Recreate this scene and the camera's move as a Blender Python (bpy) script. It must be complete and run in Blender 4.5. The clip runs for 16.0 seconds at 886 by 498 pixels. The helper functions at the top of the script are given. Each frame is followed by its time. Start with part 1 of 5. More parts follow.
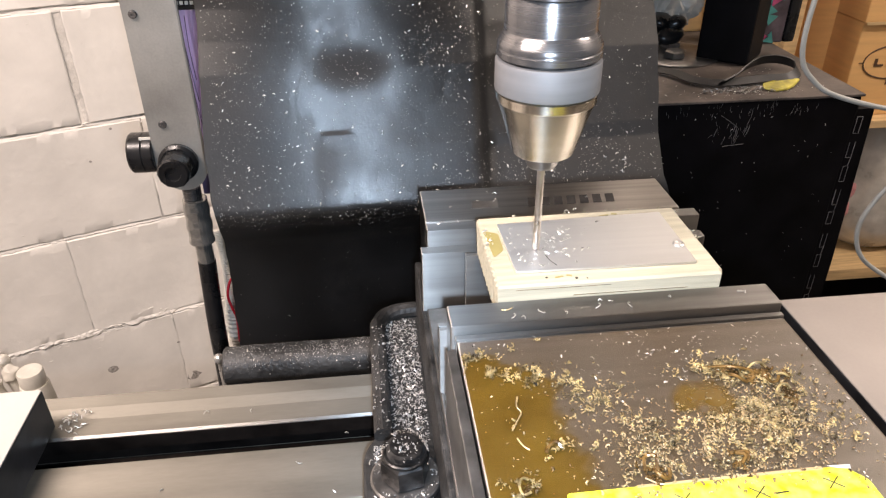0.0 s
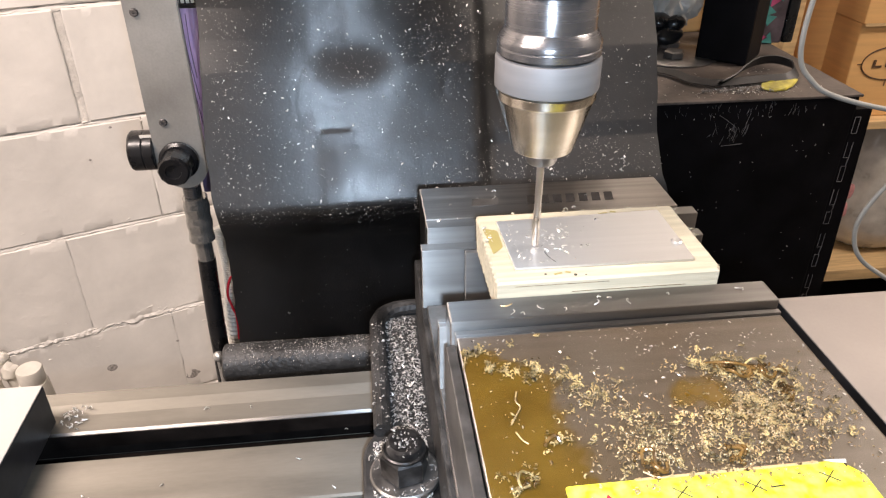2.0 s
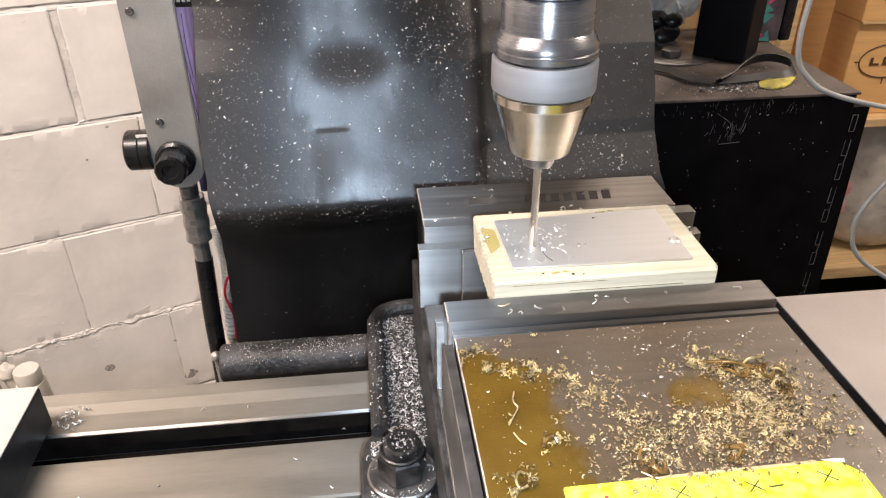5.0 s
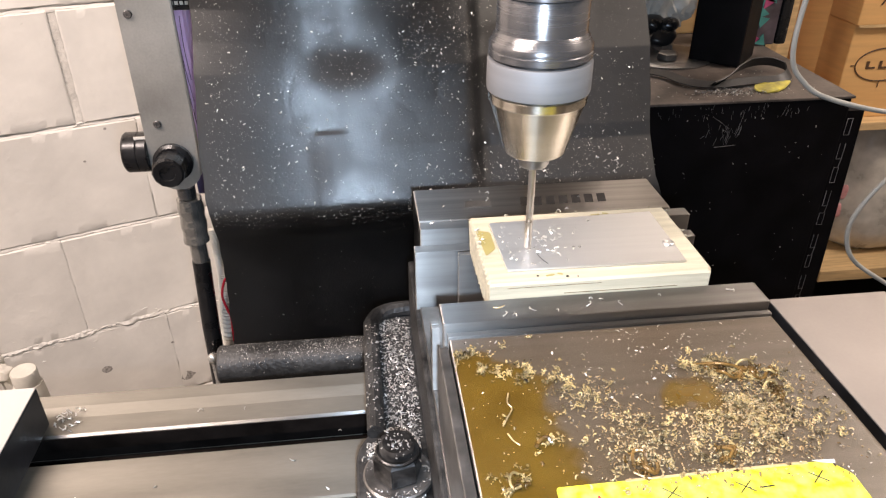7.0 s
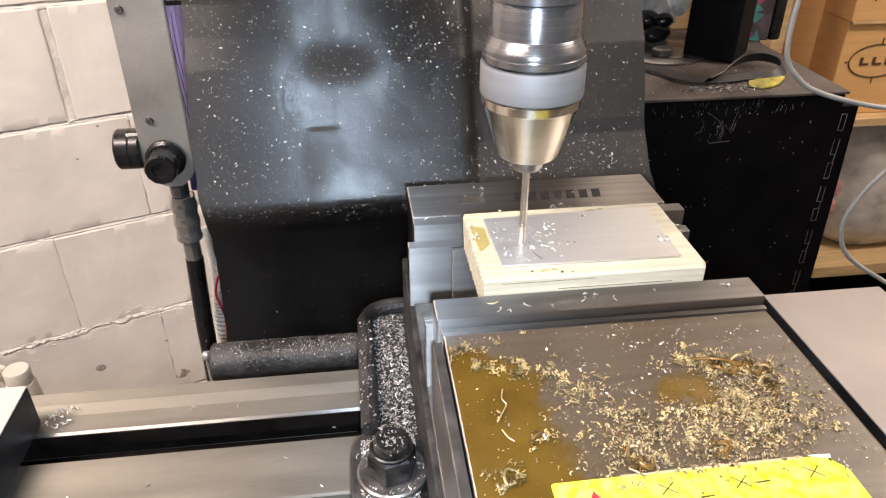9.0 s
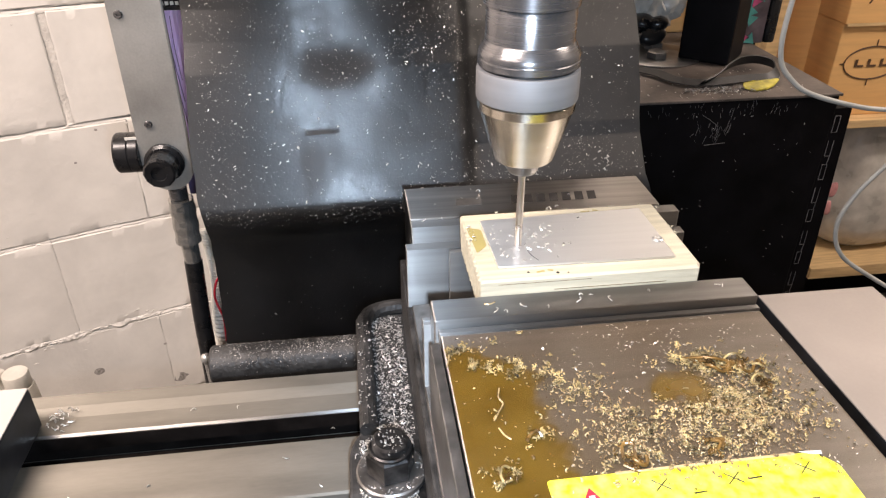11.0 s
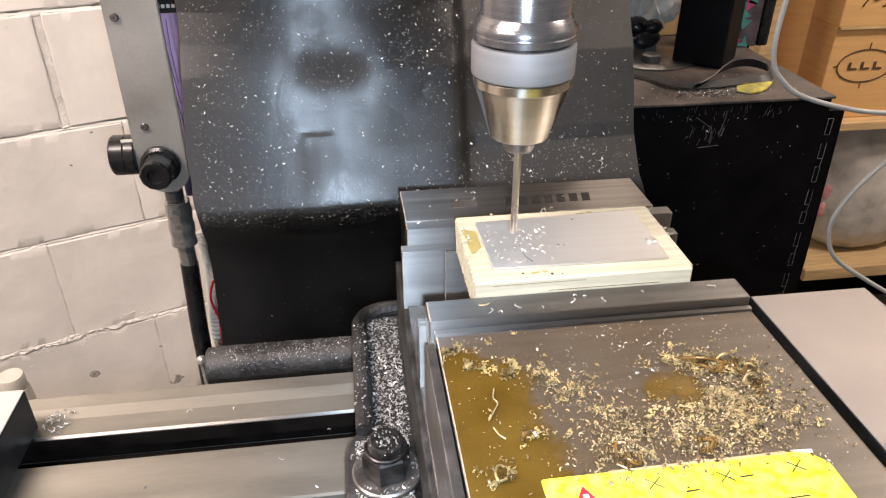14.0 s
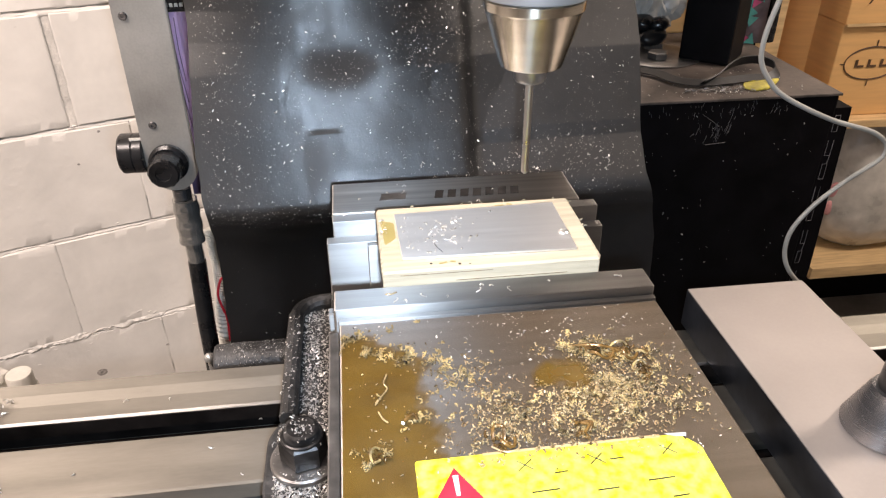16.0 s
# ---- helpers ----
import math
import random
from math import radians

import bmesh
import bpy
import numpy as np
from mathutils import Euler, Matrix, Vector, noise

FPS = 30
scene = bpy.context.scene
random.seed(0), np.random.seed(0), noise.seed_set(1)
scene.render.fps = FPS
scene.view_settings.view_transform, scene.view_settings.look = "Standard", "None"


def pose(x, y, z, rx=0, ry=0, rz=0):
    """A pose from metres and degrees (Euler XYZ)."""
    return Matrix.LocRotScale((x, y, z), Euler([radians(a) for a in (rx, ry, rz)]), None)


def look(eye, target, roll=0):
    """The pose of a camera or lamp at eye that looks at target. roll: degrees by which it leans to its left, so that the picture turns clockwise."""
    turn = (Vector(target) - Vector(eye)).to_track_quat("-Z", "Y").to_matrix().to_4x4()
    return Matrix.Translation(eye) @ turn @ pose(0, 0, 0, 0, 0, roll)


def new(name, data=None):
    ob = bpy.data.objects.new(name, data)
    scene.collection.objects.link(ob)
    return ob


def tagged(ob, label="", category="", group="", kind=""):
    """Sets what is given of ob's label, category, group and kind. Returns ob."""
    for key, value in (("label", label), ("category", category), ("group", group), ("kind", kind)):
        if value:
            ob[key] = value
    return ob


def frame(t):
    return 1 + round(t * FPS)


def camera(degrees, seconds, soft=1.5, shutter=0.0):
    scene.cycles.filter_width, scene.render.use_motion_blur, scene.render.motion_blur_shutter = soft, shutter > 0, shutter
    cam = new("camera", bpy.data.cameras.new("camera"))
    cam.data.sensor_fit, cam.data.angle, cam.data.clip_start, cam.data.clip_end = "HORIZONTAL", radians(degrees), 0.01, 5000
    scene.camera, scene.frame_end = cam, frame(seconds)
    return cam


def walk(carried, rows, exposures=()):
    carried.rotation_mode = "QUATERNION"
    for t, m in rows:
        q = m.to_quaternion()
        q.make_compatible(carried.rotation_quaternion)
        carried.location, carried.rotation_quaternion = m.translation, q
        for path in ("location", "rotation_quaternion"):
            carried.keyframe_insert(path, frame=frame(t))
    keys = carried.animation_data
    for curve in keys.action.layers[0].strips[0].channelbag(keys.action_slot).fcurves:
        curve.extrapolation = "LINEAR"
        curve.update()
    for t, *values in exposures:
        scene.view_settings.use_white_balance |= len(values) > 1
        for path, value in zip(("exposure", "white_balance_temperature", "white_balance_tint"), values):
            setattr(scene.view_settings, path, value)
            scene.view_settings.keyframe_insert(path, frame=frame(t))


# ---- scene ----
cam = camera(62.8, 16.0, soft=1.25)
PATH = [
    (0, pose(-0.0289, -0.3564, 0.3215, 59.071, 0.399, -6.354)),
    (0.5, pose(-0.0280, -0.3568, 0.3213, 59.025, 0.340, -6.401)),
    (1, pose(-0.0285, -0.3569, 0.3216, 59.049, 0.290, -6.297)),
    (1.5, pose(-0.0295, -0.3574, 0.3209, 59.120, 0.282, -6.285)),
    (2, pose(-0.0297, -0.3593, 0.3211, 59.107, 0.209, -6.343)),
    (2.5, pose(-0.0299, -0.3595, 0.3228, 59.283, 0.183, -6.370)),
    (3, pose(-0.0282, -0.3595, 0.3227, 59.218, 0.179, -6.515)),
    (3.5, pose(-0.0287, -0.3577, 0.3212, 59.069, 0.122, -6.463)),
    (4, pose(-0.0294, -0.3571, 0.3204, 58.990, 0.279, -6.504)),
    (6.5, pose(-0.0284, -0.3601, 0.3219, 59.120, 0.171, -6.619)),
    (7, pose(-0.0281, -0.3602, 0.3221, 59.171, 0.114, -6.640)),
    (7.5, pose(-0.0270, -0.3598, 0.3217, 58.958, 0.091, -6.897)),
    (8, pose(-0.0274, -0.3583, 0.3207, 58.849, 0.019, -6.913)),
    (8.5, pose(-0.0283, -0.3570, 0.3200, 58.877, 0.105, -6.917)),
    (9, pose(-0.0273, -0.3589, 0.3202, 58.981, 0.052, -7.047)),
    (11.5, pose(-0.0276, -0.3633, 0.3224, 59.231, 0.131, -7.312)),
    (12, pose(-0.0278, -0.3638, 0.3229, 59.298, 0.044, -7.257)),
    (12.5, pose(-0.0274, -0.3639, 0.3235, 59.361, -0.013, -7.309)),
    (13, pose(-0.0262, -0.3633, 0.3233, 59.333, 0.055, -7.372)),
    (13.5, pose(-0.0272, -0.3641, 0.3235, 59.419, 0.083, -7.348)),
    (14, pose(-0.0274, -0.3654, 0.3229, 59.382, 0.012, -7.587)),
    (14.5, pose(-0.0274, -0.3680, 0.3243, 59.512, -0.003, -7.605)),
    (15, pose(-0.0266, -0.3683, 0.3249, 59.533, -0.028, -7.515)),
    (15.5, pose(-0.0281, -0.3671, 0.3242, 59.432, 0.210, -7.346)),
    (16, pose(-0.0292, -0.3673, 0.3224, 59.312, 0.266, -7.277)),
]
walk(cam, PATH)

# ---- world, lamps, exposure ----
world = bpy.data.worlds.new("room_air")
scene.world = world
world.use_nodes = True
world.node_tree.nodes["Background"].inputs[0].default_value = (0.9, 0.92, 1.0, 1)
world.node_tree.nodes["Background"].inputs[1].default_value = 0.02


def area_lamp(name, eye, target, sx, sy, watts, colour):
    d = bpy.data.lights.new(name, "AREA")
    d.shape, d.size, d.size_y, d.energy, d.color = "RECTANGLE", sx, sy, watts, colour
    ob = new(name, d)
    ob.matrix_world = look(eye, target)
    return ob


area_lamp("ceiling_tube_lamp", (-1.00, -0.45, 1.48), (-0.60, 0.7, -0.3), 1.2, 0.12, 59, (1.0, 0.838, 0.765))
area_lamp("ceiling_tube_lamp_far", (1.42, 0.12, 1.42), (1.0, 0.8, -0.1), 0.7, 0.12, 33, (1.0, 0.84, 0.73))
# unseen lamp, added to brighten the vise tops and the aluminium plate
area_lamp("fill_lamp_back", (0.85, 1.30, 1.50), (0.80, 1.10, -0.3), 1.2, 0.12, 7, (1.0, 0.84, 0.73))
# the small torch held beside the filming device
area_lamp("torch_lamp", (-0.020, -0.372, 0.304), (0.0, 0.10, 0.10), 0.012, 0.012, 2.15, (0.65, 0.80, 1.0))
scene.view_settings.exposure = 0.0


# ---- materials ----
def nodes_of(name):
    m = bpy.data.materials.new(name)
    m.use_nodes = True
    nt = m.node_tree
    return m, nt, nt.nodes["Principled BSDF"]


def material(name, base, rough=0.5, metal=0.0, vary=0.15, scale=60.0, bump=0.1, bump_scale=400.0,
             stretch=(1, 1, 1), rough_vary=0.1, spec=0.5, dark=None, dist=0.0005, per_piece=0.0, brushed=None, ior=1.5, aniso=0.75):
    """Two scales of variation in colour and roughness, and a fine relief."""
    m, nt, p = nodes_of(name)
    n, l = nt.nodes, nt.links
    tc = n.new("ShaderNodeTexCoord")
    mp = n.new("ShaderNodeMapping")
    mp.inputs["Scale"].default_value = stretch
    l.new(tc.outputs["Object"], mp.inputs[0])
    big = n.new("ShaderNodeTexNoise")
    big.inputs["Scale"].default_value, big.inputs["Detail"].default_value = scale, 6
    fine = n.new("ShaderNodeTexNoise")
    fine.inputs["Scale"].default_value, fine.inputs["Detail"].default_value = bump_scale, 4
    for t in (big, fine):
        l.new(mp.outputs[0], t.inputs["Vector"])
    ramp = n.new("ShaderNodeValToRGB")
    lo = dark or tuple(c * (1 - 2 * vary) for c in base)
    hi = tuple(min(1, c * (1 + vary)) for c in base)
    ramp.color_ramp.elements[0].position, ramp.color_ramp.elements[1].position = 0.32, 0.68
    ramp.color_ramp.elements[0].color, ramp.color_ramp.elements[1].color = (*lo, 1), (*hi, 1)
    l.new(big.outputs[0], ramp.inputs[0])
    mix = n.new("ShaderNodeMix")
    mix.data_type, mix.blend_type = "RGBA", "MULTIPLY"
    mix.inputs["Factor"].default_value = 1.0
    fr = n.new("ShaderNodeMapRange")
    fr.inputs["To Min"].default_value, fr.inputs["To Max"].default_value = 1 - vary, 1 + vary * 0.6
    l.new(fine.outputs[0], fr.inputs[0])
    l.new(ramp.outputs[0], mix.inputs["A"])
    l.new(fr.outputs[0], mix.inputs["B"])
    out = mix.outputs["Result"]
    if per_piece:
        oi = n.new("ShaderNodeObjectInfo")
        pr = n.new("ShaderNodeMapRange")
        pr.inputs["To Min"].default_value, pr.inputs["To Max"].default_value = 1 - per_piece, 1
        l.new(oi.outputs["Random"], pr.inputs[0])
        mul = n.new("ShaderNodeMix")
        mul.data_type, mul.blend_type = "RGBA", "MULTIPLY"
        mul.inputs["Factor"].default_value = 1.0
        l.new(out, mul.inputs["A"])
        l.new(pr.outputs[0], mul.inputs["B"])
        out = mul.outputs["Result"]
    l.new(out, p.inputs["Base Color"])
    rr = n.new("ShaderNodeMapRange")
    rr.inputs["To Min"].default_value = max(0.02, rough - rough_vary)
    rr.inputs["To Max"].default_value = min(1, rough + rough_vary)
    l.new(big.outputs[0], rr.inputs[0])
    l.new(rr.outputs[0], p.inputs["Roughness"])
    p.inputs["Metallic"].default_value = metal
    p.inputs["IOR"].default_value = ior
    p.inputs["Specular IOR Level"].default_value = spec
    if brushed:
        across = n.new("ShaderNodeCombineXYZ")
        for k in range(3):
            across.inputs[k].default_value = brushed[k]
        l.new(across.outputs[0], p.inputs["Tangent"])
        p.inputs["Anisotropic"].default_value = aniso
    if bump:
        b = n.new("ShaderNodeBump")
        b.inputs["Strength"].default_value, b.inputs["Distance"].default_value = bump, dist
        l.new(fine.outputs[0], b.inputs["Height"])
        l.new(b.outputs[0], p.inputs["Normal"])
    return m


def rubber_material():
    """Oily black rubber, shiny where it is clean and dull where dust has stuck to the oil (stored on the mesh)."""
    m = material("oily_black_rubber", (0.0095, 0.0092, 0.0098), 0.33, 0, 0.45, 22, 0.20, 700, rough_vary=0.08, dist=0.0006, spec=1.0, ior=1.6)
    n, l = m.node_tree.nodes, m.node_tree.links
    p = n["Principled BSDF"]
    dull = n.new("ShaderNodeAttribute")
    dull.attribute_name = "dust"
    add = n.new("ShaderNodeMath")
    add.operation = "MULTIPLY_ADD"
    add.inputs[1].default_value = 0.42
    l.new(dull.outputs["Fac"], add.inputs[0])
    l.new(p.inputs["Roughness"].links[0].from_socket, add.inputs[2])
    l.new(add.outputs[0], p.inputs["Roughness"])
    return m


RUBBER = rubber_material()
M = {}
M["block"] = material("painted_blockwork", (0.80, 0.765, 0.71), 0.55, 0, 0.05, 9, 0.30, 70, dist=0.003, per_piece=0.04)
M["mortar"] = material("painted_mortar", (0.76, 0.72, 0.66), 0.75, 0, 0.12, 30, 0.6, 200, dist=0.003)
# plaster tone lowered to cut bounced light; cream wall kept bright as a reflector
M["plaster"] = material("bounce_dimming_plaster", (0.40, 0.38, 0.35), 0.8, 0, 0.08, 5, 0.2, 80)
M["cream_wall"] = material("reflecting_cream_wall", (0.80, 0.765, 0.71), 0.6, 0, 0.06, 5, 0.2, 80)
M["floor"] = material("grey_concrete_floor", (0.18, 0.17, 0.16), 0.8, 0, 0.2, 6, 0.3, 90)
M["ground_steel"] = material("ground_steel", (0.50, 0.475, 0.445), 0.36, 1, 0.10, 25, 0.06, 500, (0.3, 9, 9), 0.05, brushed=(0, 1, 1), aniso=0.97)
M["table_iron"] = material("scraped_cast_iron", (0.235, 0.218, 0.185), 0.56, 0.9, 0.10, 18, 0.12, 260, (0.6, 3, 3), 0.08, brushed=(0, 1, 1))
# near-black iron: the shade inside the slots is put into the colour
M["slot_shade"] = material("shaded_slot_iron", (0.011, 0.009, 0.008), 0.8, 0.0, 0.35, 40, 0.2, 300, spec=0.05)
M["jaw_steel"] = material("hardened_jaw_steel", (0.40, 0.39, 0.375), 0.43, 1, 0.08, 20, 0.05, 420, (0.3, 8, 8), 0.05, brushed=(0, 1, 1), aniso=0.97)
M["oil_stain"] = material("oil_stained_pine", (0.34, 0.29, 0.11), 0.5, 0, 0.08, 40, 0.3, 240)
M["cast"] = material("black_painted_casting", (0.040, 0.039, 0.038), 0.5, 0.1, 0.4, 50, 0.9, 260, dist=0.0012)
M["black_oxide"] = material("black_oxide_steel", (0.055, 0.053, 0.052), 0.32, 0.7, 0.4, 120, 0.25, 350)
M["rubber"] = RUBBER
M["spindle"] = material("turned_bright_steel", (0.23, 0.225, 0.228), 0.27, 0.85, 0.05, 20, 0.04, 600, (1, 1, 30), 0.02, brushed=(0, 0, 1), aniso=0.6)
M["sleeve"] = material("satin_grey_sleeve", (0.215, 0.21, 0.21), 0.60, 0.35, 0.04, 20, 0.10, 900, (1, 1, 20), 0.05)
M["nickel"] = material("warm_nickel_steel", (0.62, 0.58, 0.50), 0.24, 1, 0.05, 20, 0.04, 600, (1, 1, 30), 0.03, brushed=(0, 0, 1), aniso=0.85)
M["drill"] = material("bright_drill_steel", (0.52, 0.50, 0.48), 0.30, 1, 0.06, 90, 0.1, 500)
M["alu"] = material("rolled_aluminium", (0.80, 0.79, 0.77), 0.50, 1, 0.02, 30, 0.03, 350, (0.4, 9, 1), 0.08, brushed=(0, 1, 1))
M["pine"] = material("sawn_pine", (0.53, 0.475, 0.35), 0.6, 0, 0.10, 30, 0.4, 240, (0.6, 9, 9), 0.05)
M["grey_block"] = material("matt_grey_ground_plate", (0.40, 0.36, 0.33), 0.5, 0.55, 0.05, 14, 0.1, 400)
M["dark_side"] = material("dark_side_steel", (0.03, 0.031, 0.035), 0.4, 0.4, 0.35, 25, 0.2, 160)
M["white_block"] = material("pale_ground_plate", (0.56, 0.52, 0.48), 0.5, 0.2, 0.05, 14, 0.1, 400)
M["top_plate"] = material("dusty_brown_plate", (0.105, 0.085, 0.072), 0.5, 0.1, 0.35, 25, 0.3, 200)
M["arm"] = material("satin_grey_arm", (0.47, 0.455, 0.42), 0.42, 0.6, 0.16, 16, 0.15, 500)
M["black_plastic"] = material("black_plastic", (0.012, 0.012, 0.013), 0.28, 0, 0.2, 60, 0.1, 400)
M["black_paint"] = material("matt_black_paint", (0.0032, 0.0027, 0.0034), 0.6, 0, 0.3, 30, 0.25, 200, spec=0.10)
M["white_plastic"] = material("off_white_plastic", (0.70, 0.67, 0.60), 0.45, 0, 0.08, 30, 0.1, 300)
M["lilac"] = material("lilac_plastic_strip", (0.74, 0.64, 0.93), 0.4, 0, 0.12, 30, 0.2, 150, (1, 1, 0.2))
M["dark_lilac"] = material("dark_violet_plastic", (0.12, 0.09, 0.19), 0.4, 0, 0.2, 30, 0.2, 150)
M["red"] = material("red_insulation", (0.55, 0.02, 0.04), 0.4, 0, 0.15, 60, 0.05, 300)
M["grey_cable"] = material("grey_cable_sheath", (0.40, 0.40, 0.37), 0.45, 0, 0.08, 40, 0.1, 300)
M["card"] = material("brown_cardboard", (0.66, 0.385, 0.15), 0.75, 0, 0.04, 10, 0.3, 200, (1, 1, 12))
M["card_dark"] = material("dark_brown_ink", (0.09, 0.045, 0.02), 0.7, 0, 0.2, 60, 0.1, 300)
M["shelf_wood"] = material("pale_shelf_timber", (0.58, 0.40, 0.20), 0.6, 0, 0.12, 14, 0.3, 160, (1, 8, 8))
M["bag"] = material("cloudy_plastic_bag", (0.52, 0.49, 0.44), 0.3, 0, 0.12, 20, 0.4, 40, dist=0.003)
M["scuff"] = material("grey_wall_scuff", (0.42, 0.39, 0.36), 0.7, 0, 0.3, 200, 0.2, 300)
M["yellow"] = material("yellow_adhesive_label", (0.80, 0.75, 0.11), 0.34, 0, 0.05, 250, 0.35, 300, dist=0.0008, dark=(0.66, 0.57, 0.0))
M["tag_yellow"] = material("dirty_yellow_plastic", (0.42, 0.36, 0.05), 0.4, 0, 0.3, 90, 0.2, 300)
M["strap_black"] = material("worn_black_webbing", (0.012, 0.011, 0.011), 0.5, 0, 0.4, 60, 0.4, 500, spec=0.5)
M["ink"] = material("black_marker_ink", (0.02, 0.02, 0.015), 0.5, 0, 0.2, 100, 0.05, 300)
M["etch"] = material("etched_dark_marking", (0.030, 0.027, 0.025), 0.45, 0.3, 0.3, 200, 0.05, 300)
M["chalk"] = material("grey_scuff_marks", (0.16, 0.15, 0.15), 0.8, 0, 0.3, 300, 0.1, 300)
M["chip"] = material("aluminium_swarf", (0.80, 0.79, 0.76), 0.30, 0.85, 0.15, 200, 0.1, 500)
M["chip_dull"] = material("dull_aluminium_dust", (0.55, 0.53, 0.50), 0.4, 0.5, 0.25, 200, 0.1, 500)
M["wet_chip"] = material("oily_brass_coloured_swarf", (0.42, 0.31, 0.135), 0.30, 0.0, 0.5, 150, 0.2, 400)
M["dark_chip"] = material("oil_soaked_dark_swarf", (0.17, 0.095, 0.028), 0.2, 0.15, 0.4, 150, 0.2, 400)
M["grit"] = material("brownish_metal_grit", (0.36, 0.25, 0.13), 0.26, 0.30, 0.45, 300, 0.1, 400)
M["sand"] = material("bright_drill_exit_crumbs", (0.50, 0.385, 0.22), 0.28, 0.30, 0.2, 200, 0.1, 400)
M["washer"] = material("worn_steel_washer", (0.30, 0.29, 0.28), 0.35, 0.9, 0.2, 60, 0.2, 300)
M["ball_steel"] = material("bright_ball_steel", (0.62, 0.61, 0.58), 0.28, 0.7, 0.1, 90, 0.1, 400)
M["pink"] = material("pink_wrapper", (0.60, 0.10, 0.22), 0.4, 0, 0.2, 40, 0.2, 200)
M["packet_grey"] = material("printed_grey_film", (0.16, 0.12, 0.13), 0.35, 0, 0.3, 40, 0.3, 120)
M["faint_red"] = material("faint_red_print", (0.58, 0.27, 0.27), 0.4, 0, 0.2, 40, 0.2, 200)
M["teal"] = material("teal_wrapper", (0.10, 0.35, 0.30), 0.4, 0, 0.2, 40, 0.2, 200)
M["clear"] = material("milky_clear_ferrule", (0.50, 0.49, 0.46), 0.16, 0.8, 0.15, 50, 0.1, 200)


def oil_film():
    """A film of brown cutting oil, clear where it is thin: its depth is stored on the mesh."""
    m, nt, p = nodes_of("brown_cutting_oil")
    n, l = nt.nodes, nt.links
    tc = n.new("ShaderNodeTexCoord")
    t = n.new("ShaderNodeTexNoise")
    t.inputs["Scale"].default_value, t.inputs["Detail"].default_value = 45, 5
    l.new(tc.outputs["Object"], t.inputs["Vector"])
    r = n.new("ShaderNodeValToRGB")
    r.color_ramp.elements[0].position, r.color_ramp.elements[1].position = 0.3, 0.7
    r.color_ramp.elements[0].color, r.color_ramp.elements[1].color = (0.080, 0.043, 0.004, 1), (0.125, 0.072, 0.009, 1)
    l.new(t.outputs[0], r.inputs[0])
    thick = n.new("ShaderNodeAttribute")
    thick.attribute_name = "depth"
    tint = n.new("ShaderNodeMapRange")
    tint.inputs["From Min"].default_value, tint.inputs["From Max"].default_value = 0.40, 0.75
    l.new(thick.outputs["Fac"], tint.inputs[0])
    hue = n.new("ShaderNodeMix")
    hue.data_type = "RGBA"
    hue.inputs["A"].default_value = (0.132, 0.092, 0.055, 1)
    l.new(tint.outputs[0], hue.inputs["Factor"])
    l.new(r.outputs[0], hue.inputs["B"])
    l.new(hue.outputs["Result"], p.inputs["Base Color"])
    p.inputs["Roughness"].default_value = 0.24
    p.inputs["Specular IOR Level"].default_value = 0.22
    p.inputs["Metallic"].default_value = 0.0
    depth = n.new("ShaderNodeAttribute")
    depth.attribute_name = "depth"
    clear = n.new("ShaderNodeBsdfTransparent")
    both = n.new("ShaderNodeMixShader")
    l.new(depth.outputs["Fac"], both.inputs[0])
    l.new(clear.outputs[0], both.inputs[1])
    l.new(p.outputs[0], both.inputs[2])
    l.new(both.outputs[0], n["Material Output"].inputs[0])
    return m


M["oil"] = oil_film()


# ---- mesh tools ----
def part(name, bm, mat, parent=None, label="", m=None, smooth=False):
    me = bpy.data.meshes.new(name)
    if smooth:
        for f in bm.faces:
            f.smooth = True
    bm.to_mesh(me)
    bm.free()
    for one in (mat if isinstance(mat, (list, tuple)) else [mat]):
        me.materials.append(one)
    ob = new(name, me)
    if parent:
        ob.parent = parent
    if m is not None:
        ob.matrix_basis = m
    if label:
        ob["label"] = label
    if smooth:
        sharpen(me)
    return ob


def sharpen(me, deg=35):
    bm = bmesh.new()
    bm.from_mesh(me)
    for e in bm.edges:
        if len(e.link_faces) == 2 and e.calc_face_angle(0) > radians(deg):
            e.smooth = False
    bm.to_mesh(me)
    bm.free()


def box(x0, x1, y0, y1, z0, z1, bevel=0.0, seg=2, bm=None):
    bm = bm or bmesh.new()
    r = bmesh.ops.create_cube(bm, size=1)
    bmesh.ops.transform(bm, verts=r["verts"], matrix=Matrix.Translation(((x0 + x1) / 2, (y0 + y1) / 2, (z0 + z1) / 2))
                        @ Matrix.Diagonal((x1 - x0, y1 - y0, z1 - z0, 1)))
    if bevel:
        es = list({e for v in r["verts"] for e in v.link_edges})
        bmesh.ops.bevel(bm, geom=es, offset=bevel, segments=seg, affect="EDGES", profile=0.6)
    return bm


def lathe(profile, n=48, bm=None, axis=None):
    """Turns (radius, height) pairs round z; closes the ends."""
    bm = bm or bmesh.new()
    rings = []
    made = []
    for r, h in profile:
        ring = [bm.verts.new((r * math.cos(2 * math.pi * k / n), r * math.sin(2 * math.pi * k / n), h)) for k in range(n)]
        rings.append(ring)
        made += ring
    for a, b in zip(rings, rings[1:]):
        for k in range(n):
            bm.faces.new((a[k], a[(k + 1) % n], b[(k + 1) % n], b[k]))
    bm.faces.new(rings[0][::-1])
    bm.faces.new(rings[-1])
    bmesh.ops.recalc_face_normals(bm, faces=bm.faces[:])
    if axis is not None:
        bmesh.ops.transform(bm, verts=made, matrix=axis)
    return bm


